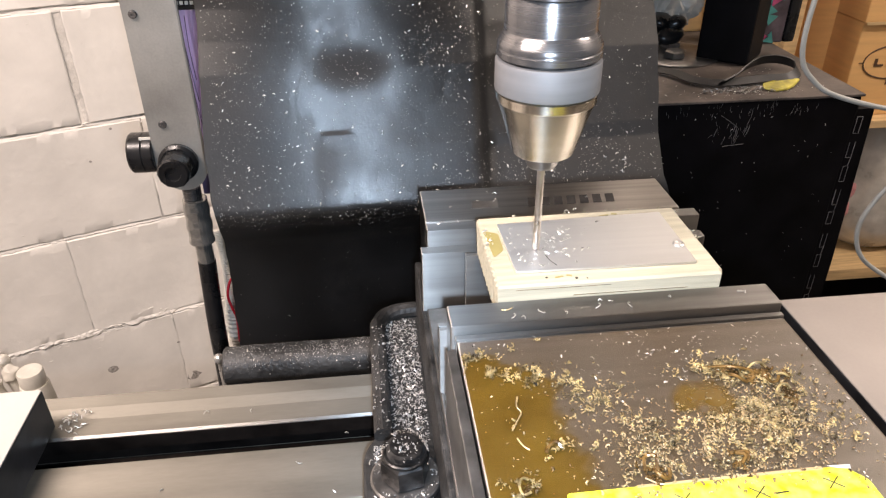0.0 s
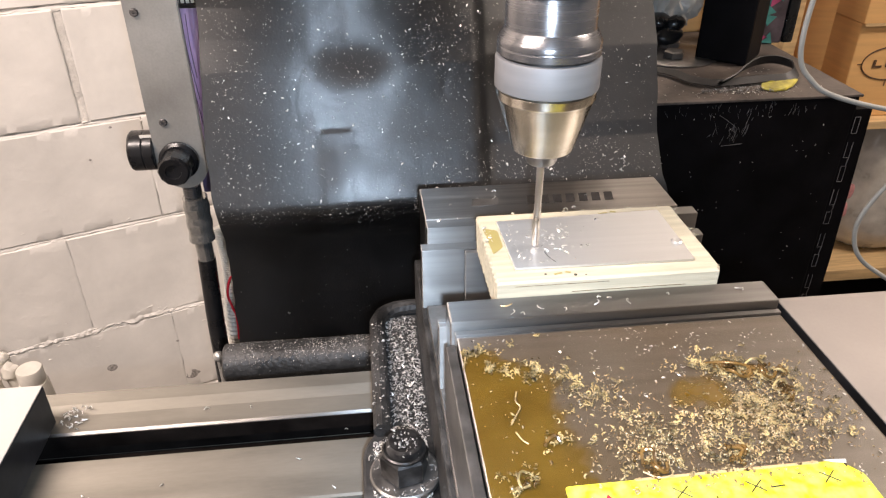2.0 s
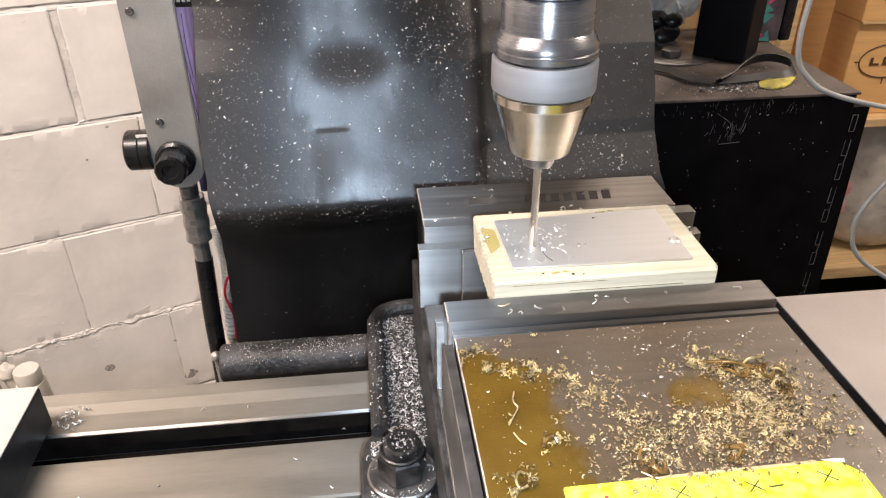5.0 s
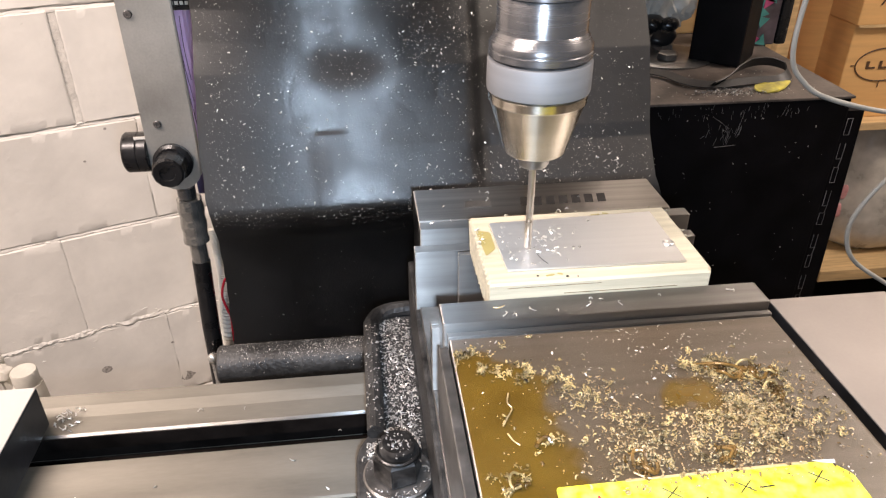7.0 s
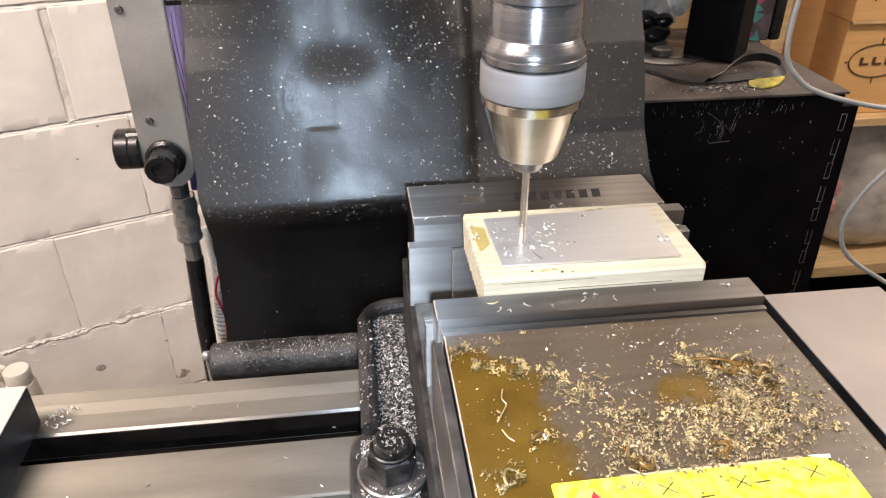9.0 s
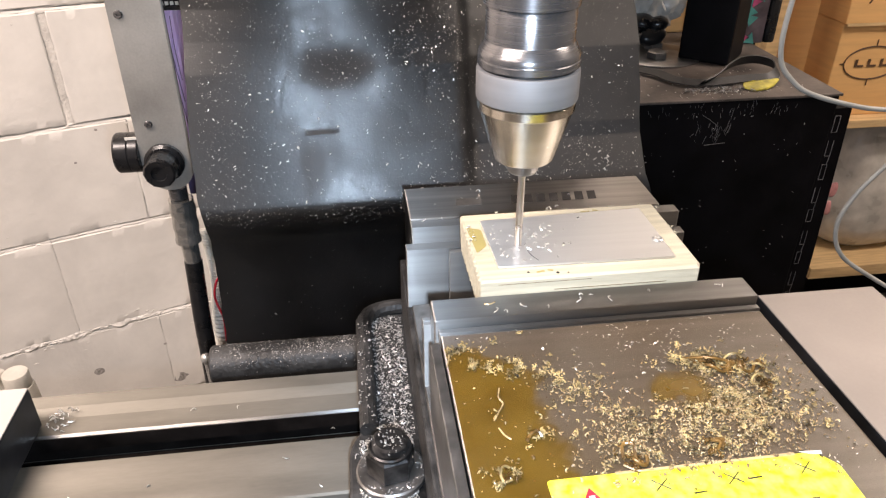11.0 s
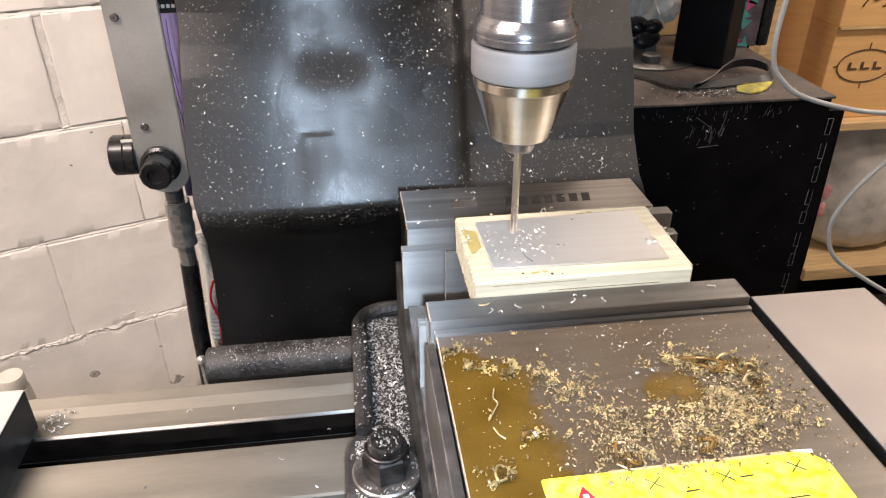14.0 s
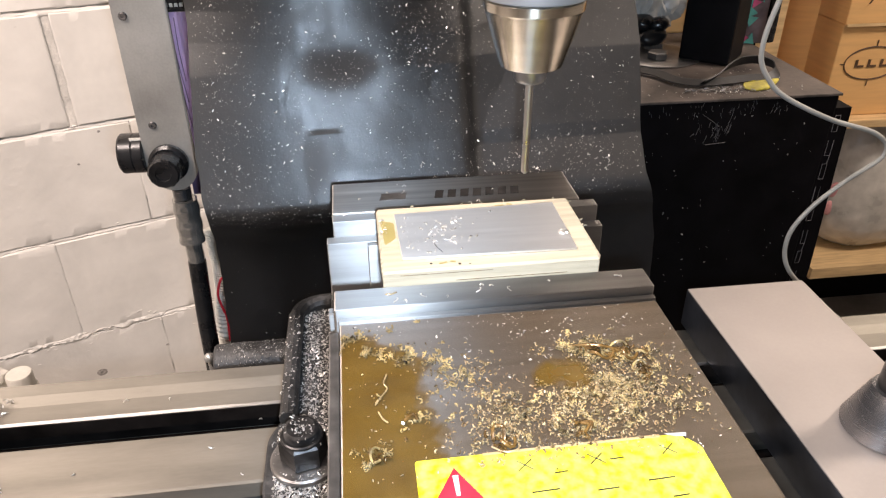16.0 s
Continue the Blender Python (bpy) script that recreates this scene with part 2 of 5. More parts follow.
def smooth_line(points, steps=8):
    """A rounded line through the points (Catmull-Rom)."""
    ps = [Vector(p) for p in points]
    ps = [2 * ps[0] - ps[1]] + ps + [2 * ps[-1] - ps[-2]]
    out = []
    for i in range(1, len(ps) - 2):
        a, b, c, d = ps[i - 1:i + 3]
        for k in range(steps):
            t = k / steps
            out.append(0.5 * (2 * b + (c - a) * t + (2 * a - 5 * b + 4 * c - d) * t * t + (3 * b - a - 3 * c + d) * t ** 3))
    return out + [ps[-2]]


def tube(points, radius, n=10, bm=None, wave=0.0, pitch=1):
    bm = bm or bmesh.new()
    rings = []
    up = Vector((0.31, 0.2, 0.93)).normalized()
    for i, p in enumerate(points):
        d = (points[min(i + 1, len(points) - 1)] - points[max(i - 1, 0)]).normalized()
        s = d.cross(up).normalized()
        u = s.cross(d)
        r = radius * (1 + wave * (1 if (i // pitch) % 2 else -1))
        rings.append([bm.verts.new(p + r * (math.cos(2 * math.pi * k / n) * s + math.sin(2 * math.pi * k / n) * u)) for k in range(n)])
    for a, b in zip(rings, rings[1:]):
        for k in range(n):
            bm.faces.new((a[k], a[(k + 1) % n], b[(k + 1) % n], b[k]))
    bm.faces.new(rings[0][::-1])
    bm.faces.new(rings[-1])
    bmesh.ops.recalc_face_normals(bm, faces=bm.faces[:])
    return bm


def prism(outline, z0, z1, bevel=0.0, bm=None):
    """An upright plate with the given outline of (x, y)."""
    bm = bm or bmesh.new()
    lo = [bm.verts.new((x, y, z0)) for x, y in outline]
    hi = [bm.verts.new((x, y, z1)) for x, y in outline]
    n = len(outline)
    fs = [bm.faces.new(hi), bm.faces.new(lo[::-1])]
    for k in range(n):
        fs.append(bm.faces.new((lo[k], lo[(k + 1) % n], hi[(k + 1) % n], hi[k])))
    bmesh.ops.recalc_face_normals(bm, faces=fs)
    if bevel:
        es = list({e for f in fs[:1] for e in f.edges})
        bmesh.ops.bevel(bm, geom=es, offset=bevel, segments=2, affect="EDGES", profile=0.6)
    return bm


def thing(name, label, category, m=None, group="", kind=""):
    ob = new(name)
    ob.empty_display_size = 0.02
    if m is not None:
        ob.matrix_basis = m
    return tagged(ob, label, category, group, kind)


RIDERS = []     # all that rides on the sliding table
rng = random.Random(7)


def root_base(ob):
    while ob.parent:
        ob = ob.parent
    return ob.matrix_basis.copy()


def put(name, bm, mat, parent, label="", smooth=False):
    """A part built at its true place; it is moved into the space of its thing."""
    bmesh.ops.transform(bm, matrix=root_base(parent).inverted(), verts=bm.verts[:])
    return part(name, bm, mat, parent, label, smooth=smooth)


def rides(ob):
    RIDERS.append(ob)
    return ob


# ---- room ----
WALL_AT, WALL_TURN = Vector((-0.46, 0.88, 0.0)), radians(21.5)
WALL_M = Matrix.Translation(WALL_AT) @ Matrix.Rotation(WALL_TURN, 4, "Z")


def room():
    f = part("floor", box(-1.9, 2.6, -1.9, 2.2, -1.05, -0.95), M["floor"])
    tagged(f, "grey concrete workshop floor", "floor", kind="structure")
    # added room shell: dim ceiling and side walls, bright north wall for reflections
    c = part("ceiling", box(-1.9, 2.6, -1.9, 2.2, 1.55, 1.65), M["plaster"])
    tagged(c, "unseen grey ceiling, toned down to cut bounced light", "ceiling", kind="structure")
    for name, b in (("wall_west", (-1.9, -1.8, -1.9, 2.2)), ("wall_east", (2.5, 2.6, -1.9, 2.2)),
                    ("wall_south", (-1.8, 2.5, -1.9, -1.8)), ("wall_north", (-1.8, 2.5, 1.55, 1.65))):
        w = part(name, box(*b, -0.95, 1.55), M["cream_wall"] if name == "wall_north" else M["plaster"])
        tagged(w, "plain closing wall, its tone set for the light it bounces", "wall", kind="structure")
    w = part("wall_blockwork", box(-1.2, 1.0, 0.006, 0.12, -0.95, 1.55), M["mortar"], m=WALL_M)
    return tagged(w, "cream-painted concrete blockwork wall with rough mortar joints", "wall", kind="structure")


wall_blockwork = room()

# ---- sliding machine table ----
TX0, TX1 = -0.62, 0.75


def strip_profile(points, x0, x1, bm=None):
    """A bar along x with the given (y, z) outline."""
    bm = bm or bmesh.new()
    a = [bm.verts.new((x0, y, z)) for y, z in points]
    b = [bm.verts.new((x1, y, z)) for y, z in points]
    n = len(points)
    fs = [bm.faces.new(a), bm.faces.new(b[::-1])]
    for k in range(n):
        fs.append(bm.faces.new((a[k], b[k], b[(k + 1) % n], a[(k + 1) % n])))
    bmesh.ops.recalc_face_normals(bm, faces=fs)
    return bm


def milling_table():
    t = rides(thing("milling_table", "grey cast iron milling table with T-slots, dusted with swarf", "machine table", pose(0, -0.08, -0.07)))
    ch = 0.0012
    # back rail with a lit step down to the middle strip
    put("back_rail", strip_profile([(0.0230, -0.05), (0.0230, -0.0022), (0.0218, -0.0006), (0.0105, -0.0006), (0.0014, -0.0036), (0.0012, -0.05)], TX0, TX1), M["table_iron"], t)
    put("slot_lip", strip_profile([(0.0011, -0.05), (0.0011, -0.0030), (0.0002, -0.0010), (-0.0150, -0.0002), (-0.0164, -0.0014), (-0.0164, -0.012), (-0.0110, -0.012), (-0.0110, -0.05)], TX0, TX1), M["table_iron"], t)
    put("slot_floor", strip_profile([(-0.012, -0.05), (-0.012, -0.024), (-0.045, -0.024), (-0.045, -0.05)], TX0, TX1), M["slot_shade"], t, "T-slot floor with its shade in the colour")
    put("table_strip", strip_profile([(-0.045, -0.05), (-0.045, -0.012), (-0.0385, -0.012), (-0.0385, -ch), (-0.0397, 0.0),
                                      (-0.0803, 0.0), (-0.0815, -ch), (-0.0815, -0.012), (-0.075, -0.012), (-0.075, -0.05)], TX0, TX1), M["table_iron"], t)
    put("slot_floor", strip_profile([(-0.075, -0.05), (-0.075, -0.024), (-0.108, -0.024), (-0.108, -0.05)], TX0, TX1), M["slot_shade"], t, "T-slot floor with its shade in the colour")
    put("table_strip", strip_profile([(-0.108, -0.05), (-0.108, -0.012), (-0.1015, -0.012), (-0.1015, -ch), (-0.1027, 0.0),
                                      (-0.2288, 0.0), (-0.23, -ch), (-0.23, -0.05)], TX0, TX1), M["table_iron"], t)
    # thin dark sheets that paint the shade on the slot's far wall
    put("slot_wall_shade", strip_profile([(-0.0165, -0.0019), (-0.0169, -0.0021), (-0.0169, -0.0122), (-0.0165, -0.0122)], TX0, TX1), M["slot_shade"], t, "dark sheet for the shade on the slot wall")
    put("slot_wall_shade", strip_profile([(-0.0111, -0.0122), (-0.0116, -0.0122), (-0.0116, -0.0239), (-0.0111, -0.0239)], TX0, TX1), M["slot_shade"], t)
    # brighter steel on the chamfer paints the light caught by the slot lip
    put("slot_edge", strip_profile([(-0.0151, -0.00015), (-0.01650, -0.00132), (-0.0165, -0.0018), (-0.0148, -0.0004)], TX0, TX1), M["jaw_steel"], t, "slot edge chamfer with its highlight as brighter steel")
    # painted shadow line along the left part of the step
    put("step_shadow", strip_profile([(0.0024, -0.0032), (0.0009, -0.0028), (0.0009, -0.0034), (0.0024, -0.0038)], TX0, -0.075), M["slot_shade"], t, "dark strip for the shadow line at the step")
    put("table_body", box(TX0, TX1, -0.22, 0.016, -0.07, -0.0502), M["slot_shade"], t)
    return t


milling_table()

# fixed machine parts under and behind the table
saddle = part("saddle", box(-0.16, 0.22, -0.22, 0.13, -0.93, -0.088, 0.004), M["cast"])
tagged(saddle, "black cast iron saddle and knee below the table", "machine saddle")
bed = part("slideway", box(-0.62, 0.7, -0.2, 0.0, -0.0882, -0.0708), M["slot_shade"])
tagged(bed, "dark slideway under the table", "slideway")
column = part("machine_column", box(-0.12, 0.17, 0.235, 0.50, -0.94, 0.75, 0.01), M["black_paint"])
tagged(column, "black painted milling machine column", "machine column")


def cross_rod():
    t = thing("cross_rod", "black cast rod behind the table, dusted with chips", "rod", pose(-0.03, 0.10, -0.0640))
    ax = Matrix.Translation((-0.152, 0.10, -0.0480)) @ Matrix.Rotation(radians(90), 4, "Y")
    put("rod", lathe([(0.0135, 0), (0.0150, 0.0015), (0.0150, 0.25), (0.0135, 0.252)], 36, axis=ax), M["cast"], t, smooth=True)
    put("bracket", box(0.06, 0.098, 0.09, 0.115, -0.09, -0.05, 0.002), M["cast"], t)
    return t


cross_rod()


# ---- rubber way cover ----
def rubber_depth(x, z):
    """Depth of the hanging sheet: leaning out towards its lip, then tucked under."""
    zs = [-0.16, -0.06, 0.02, 0.052, 0.066, 0.078, 0.086, 0.100, 0.125, 0.150, 0.165, 0.180, 0.195, 0.23, 0.34, 0.60]
    ys = [0.150, 0.140, 0.128, 0.120, 0.110, 0.1035, 0.1062, 0.1128, 0.1236, 0.1328, 0.1378, 0.1425, 0.1455, 0.153, 0.178, 0.21]
    y = sum(float(np.interp(z + d, zs, ys)) for d in (-0.006, -0.003, 0, 0.003, 0.006)) / 5
    v = Vector((x, z, 0))
    y += float(np.interp(z, [0.12, 0.17, 0.21], [0.28, 0.7, 2.0])) * min(abs(x + float(np.interp(z, [0.12, 0.19], [0.095, 0.055]))), 0.16) ** 2
    y += 0.0013 * noise.noise(v * 11 + Vector((3, 1, 0))) + 0.00018 * noise.noise(v * 38) + 0.00005 * noise.noise(v * 105) + 0.00003 * noise.noise(v * 320)
    rumple = 1 / (1 + math.exp(-(x - 0.005) / 0.012)) if z > 0.10 else 0.35
    y += rumple * (0.00022 * abs(noise.noise(Vector((x * 60, z * 75, 3)))) + 0.00016 * max(0.0, 1 - abs(noise.noise(Vector((x * 22, z * 48, 8)))) / 0.05))
    # creases: thin arcs pressed into the sheet
    for cx, cz, r, a0, a1 in ((-0.098, 0.155, 0.019, 60, 190), (-0.045, 0.150, 0.034, 130, 200), (-0.092, 0.128, 0.034, 70, 110), (0.020, 0.110, 0.060, 60, 100)):
        dx, dz = x - cx, z - cz
        d = abs(math.hypot(dx, dz) - r)
        if d < 0.002 and a0 < math.degrees(math.atan2(dz, dx)) % 360 < a1:
            y += 0.00008 * (1 - d / 0.002)
    if z > 0.06:
        # the sheet steps back beside the spindle
        y += 0.0150 / (1 + math.exp(-(x - 0.0555 - 0.016 * max(0, 0.105 - z)) / 0.0022)) * min(1, (z - 0.06) / 0.05)
        y += 0.05 * max(0.0, x - 0.0555) * min(1, (z - 0.06) / 0.05)
        # a dent below a pressed lip
        lip = 0.188 + 0.0012 * math.cos((x + 0.043) * 120)
        side = 1 / (1 + math.exp(-(x + 0.072) / 0.0070)) / (1 + math.exp((x + 0.014) / 0.0050))
        t = min(1, max(0, (lip - z) / 0.024))
        back = min(1, max(0, (0.168 - z) / 0.055))
        y += 0.0016 * side * (t * t * (3 - 2 * t)) * (1 - back * back * (3 - 2 * back))
        y += 0.00040 * math.tanh((z - 0.1305 - 0.01 * (x + 0.05)) / 0.0009) * math.exp(-((x + 0.052) / 0.011) ** 4)
    return y


def rubber_sheet(z0, z1, nx, nz):
    bm = bmesh.new()
    rows = []
    for k in range(nz + 1):
        z = z0 + (z1 - z0) * k / nz
        left = float(np.interp(z, [-0.13, -0.06, 0.06, 0.085, 0.12, 0.2, 0.34], [-0.149, -0.147, -0.139, -0.140, -0.143, -0.140, -0.146])) + 0.0012 * noise.noise(Vector((z * 60, 0, 5)))
        right = float(np.interp(z, [-0.13, 0.02, 0.085, 0.12, 0.2, 0.34], [0.232, 0.212, 0.192, 0.192, 0.198, 0.207])) + 0.002 * noise.noise(Vector((z * 40, 9, 5)))
        rows.append([bm.verts.new((x, rubber_depth(x, z), z)) for x in [left + (right - left) * i / nx for i in range(nx + 1)]])
    for a, b in zip(rows, rows[1:]):
        for i in range(nx):
            bm.faces.new((a[i], a[i + 1], b[i + 1], b[i]))
    bmesh.ops.solidify(bm, geom=bm.faces[:], thickness=0.003)
    return bm


def dust_on_rubber(x, z):
    """How thickly dust sticks to the oily sheet, from 0 to 1."""
    q = Vector((x, z, 0))
    ragged = 0.35 * noise.noise(q * 60) + 0.20 * noise.noise(q * 190)
    patch = 1 / (1 + math.exp((math.hypot((x + 0.037) / 0.024, (z - 0.172) / 0.0125) - 1 + 0.7 * ragged) / 0.24))
    sheet = min(1.0, max(0.0, 0.30 + 0.8 * noise.noise(q * 24 + Vector((1, 7, 2))) + 1.8 * ragged)) * 0.38
    right = 0.55 / (1 + math.exp(-(x - 0.035) / 0.012))
    left = 0.5 / (1 + math.exp((x + 0.098) / 0.009))
    return min(1.0, max(patch, sheet * 0.8, right + 0.5 * ragged * right, left))


def rubber_cover():
    t = thing("rubber_way_cover", "black oily rubber way cover hanging from the column, speckled with chips", "rubber cover", pose(0.03, 0.15, -0.13))
    up = put("upper_sheet", rubber_sheet(0.0665, 0.40, 280, 300), M["rubber"], t, "shiny creased upper sheet", smooth=True)
    low = put("lower_skirt", rubber_sheet(-0.13, 0.0672, 160, 70), M["rubber"], t, "dull black lower skirt", smooth=True)
    for ob in (up, low):
        at = ob.data.attributes.new("dust", "FLOAT", "POINT")
        at.data.foreach_set("value", [dust_on_rubber(v.co.x + 0.03, v.co.z - 0.13) for v in ob.data.vertices])
    return t


rubber_cover()


# ---- vise ----
def rounded(points, r, n=5):
    """An outline of (x, y) with its corners rounded."""
    out = []
    k = len(points)
    for i in range(k):
        p, a, b = Vector(points[i]), Vector(points[i - 1]), Vector(points[(i + 1) % k])
        da, db = (a - p), (b - p)
        ra = min(r, da.length / 2.01, db.length / 2.01)
        s, e = p + da.normalized() * ra, p + db.normalized() * ra
        for j in range(n + 1):
            t = j / n
            out.append(tuple((1 - t) ** 2 * s + 2 * t * (1 - t) * p + t * t * e))
    return out


def machine_vise():
    t = rides(thing("machine_vise", "oily steel machine vise with step jaws bolted to the table", "vise", pose(0.078, -0.1, 0.0)))
    # flange with a raised outer rim, an ear for the bolt, and the slot side walls
    base = rounded([(-0.034, 0.052), (0.190, 0.052), (0.190, -0.060), (0.200, -0.074), (0.200, -0.118), (0.190, -0.128), (0.190, -0.33),
                    (-0.034, -0.33), (-0.034, -0.130), (-0.043, -0.118), (-0.043, -0.074), (-0.034, -0.060)], 0.008)
    put("base", prism(base, 0.0005, 0.026, 0.0015), M["cast"], t, "black painted cast base")
    rim = bmesh.new()
    line = [(-0.0315, -0.066), (-0.0315, 0.020), (-0.0305, 0.036), (-0.024, 0.046), (-0.012, 0.0495), (0.004, 0.0495)]
    pts = smooth_line([(x, y, 0.030) for x, y in line], 6)
    put("rim", tube(pts, 0.0052, 10, rim), M["cast"], t, "rounded cast rim", smooth=True)
    put("rim", tube(smooth_line([(0.1875, -0.066, 0.030), (0.1875, 0.02, 0.030), (0.180, 0.044, 0.030), (0.16, 0.0495, 0.030)], 6), 0.0052, 10), M["cast"], t, smooth=True)
    put("body", box(-0.0045, 0.1610, -0.300, 0.0485, 0.0262, 0.0690, 0.0015), M["cast"], t, "black cast body")
    for x0, x1 in ((-0.0015, 0.040), (0.118, 0.1595)):
        put("slideway", box(x0, x1, -0.302, -0.0115, 0.0692, 0.0735, 0.0006), M["washer"], t, "dirty steel slideway")
    # fixed jaw: block, upper plate, lower step plate
    fixed = put("fixed_jaw", box(0.0000, 0.1520, 0.0090, 0.0497, 0.0692, 0.1200, 0.0008), M["ground_steel"], t, "ground steel fixed jaw with an etched mark")
    put("jaw_plate", box(0.0002, 0.1608, 0.0000, 0.0088, 0.0900, 0.1192, 0.0006), M["jaw_steel"], fixed)
    put("jaw_step", box(-0.0038, 0.1626, -0.0078, -0.0002, 0.0692, 0.1090, 0.0006), M["jaw_steel"], fixed)
    # moving jaw
    moving = put("moving_jaw", box(0.0040, 0.1568, -0.2450, -0.1030, 0.0738, 0.1203, 0.0010), M["jaw_steel"], t, "ground steel moving jaw under oil and swarf")
    put("moving_jaw_plate", box(0.0018, 0.1574, -0.0988, -0.0824, 0.0738, 0.1256, 0.0008), M["jaw_steel"], moving)
    put("jaw_shim", box(0.0036, 0.1570, -0.1029, -0.1000, 0.0738, 0.1214, 0.0003), M["jaw_steel"], moving)
    put("side_cover", box(-0.0010, 0.0036, -0.244, -0.1050, 0.0738, 0.1175, 0.0006), M["washer"], moving, "dirty steel side cover")
    # etched mark: plain bars where the lettering is
    put("etched_mark", prism([(0.0290, 0.0222), (0.0450, 0.0222), (0.0468, 0.0310), (0.0308, 0.0310)], 0.12005, 0.1202), M["washer"], fixed, "faint worn mark")
    for k in range(7):
        x0 = 0.0630 + 0.0080 * k
        put("etched_mark", prism([(x0, 0.0212), (x0 + 0.0052, 0.0212), (x0 + 0.0072, 0.0318), (x0 + 0.0020, 0.0318)], 0.12005, 0.1202), M["etch"], fixed)
    return t


machine_vise()


def clamp_bolt(x, y):
    t = rides(thing("clamp_bolt", "black hex nut, stud and washer holding the vise ear", "bolt", pose(x, y, 0.0262), group="vise clamp bolts"))
    put("washer", lathe([(0.0170, 0.0264), (0.0182, 0.0272), (0.0182, 0.0300), (0.0172, 0.0308), (0.009, 0.0308)], 40, axis=Matrix.Translation((x, y, 0))), M["washer"], t, "worn steel washer", smooth=True)
    bm = lathe([(0.0108, 0.0310), (0.0126, 0.0318), (0.0126, 0.0440), (0.0112, 0.0455), (0.0085, 0.0455)], 6, axis=Matrix.Translation((x, y, 0)) @ Matrix.Rotation(radians(12), 4, "Z"))
    nut = put("nut", bm, M["black_oxide"], t, "black hex nut")
    put("collar", lathe([(0.0112, 0.0457), (0.0112, 0.0470), (0.0104, 0.0476)], 32, axis=Matrix.Translation((x, y, 0))), M["black_oxide"], nut, smooth=True)
    prof = [(0.0078, 0.0474)]
    for k in range(6):
        prof += [(0.0092, 0.0478 + k * 0.0007), (0.0084, 0.0481 + k * 0.0007)]
    put("stud", lathe(prof + [(0.0074, 0.0520), (0.0020, 0.0516)], 28, axis=Matrix.Translation((x, y, 0))), M["black_oxide"], t)
    return t


clamp_bolt(-0.0212, -0.0960)


# ---- work in the vise ----
def parallels():
    for y in (-0.0800, -0.0836):
        ob = rides(part("parallel_bar", box(-0.0730, 0.0730, -0.0013, 0.0013, 0.0, 0.0388, 0.0003), M["jaw_steel"], m=pose(0.0712, y + 0.0008, 0.0736)))
        tagged(ob, "thin ground steel parallel standing in the vise", "parallel", group="parallels in the vise")
    ob = rides(part("parallel_bar", box(-0.0600, 0.0600, -0.0016, 0.0016, 0.0, 0.0388, 0.0003), M["jaw_steel"], m=pose(0.0800, -0.0170, 0.0736)))
    tagged(ob, "thin ground steel parallel standing in the vise", "parallel", group="parallels in the vise")


parallels()


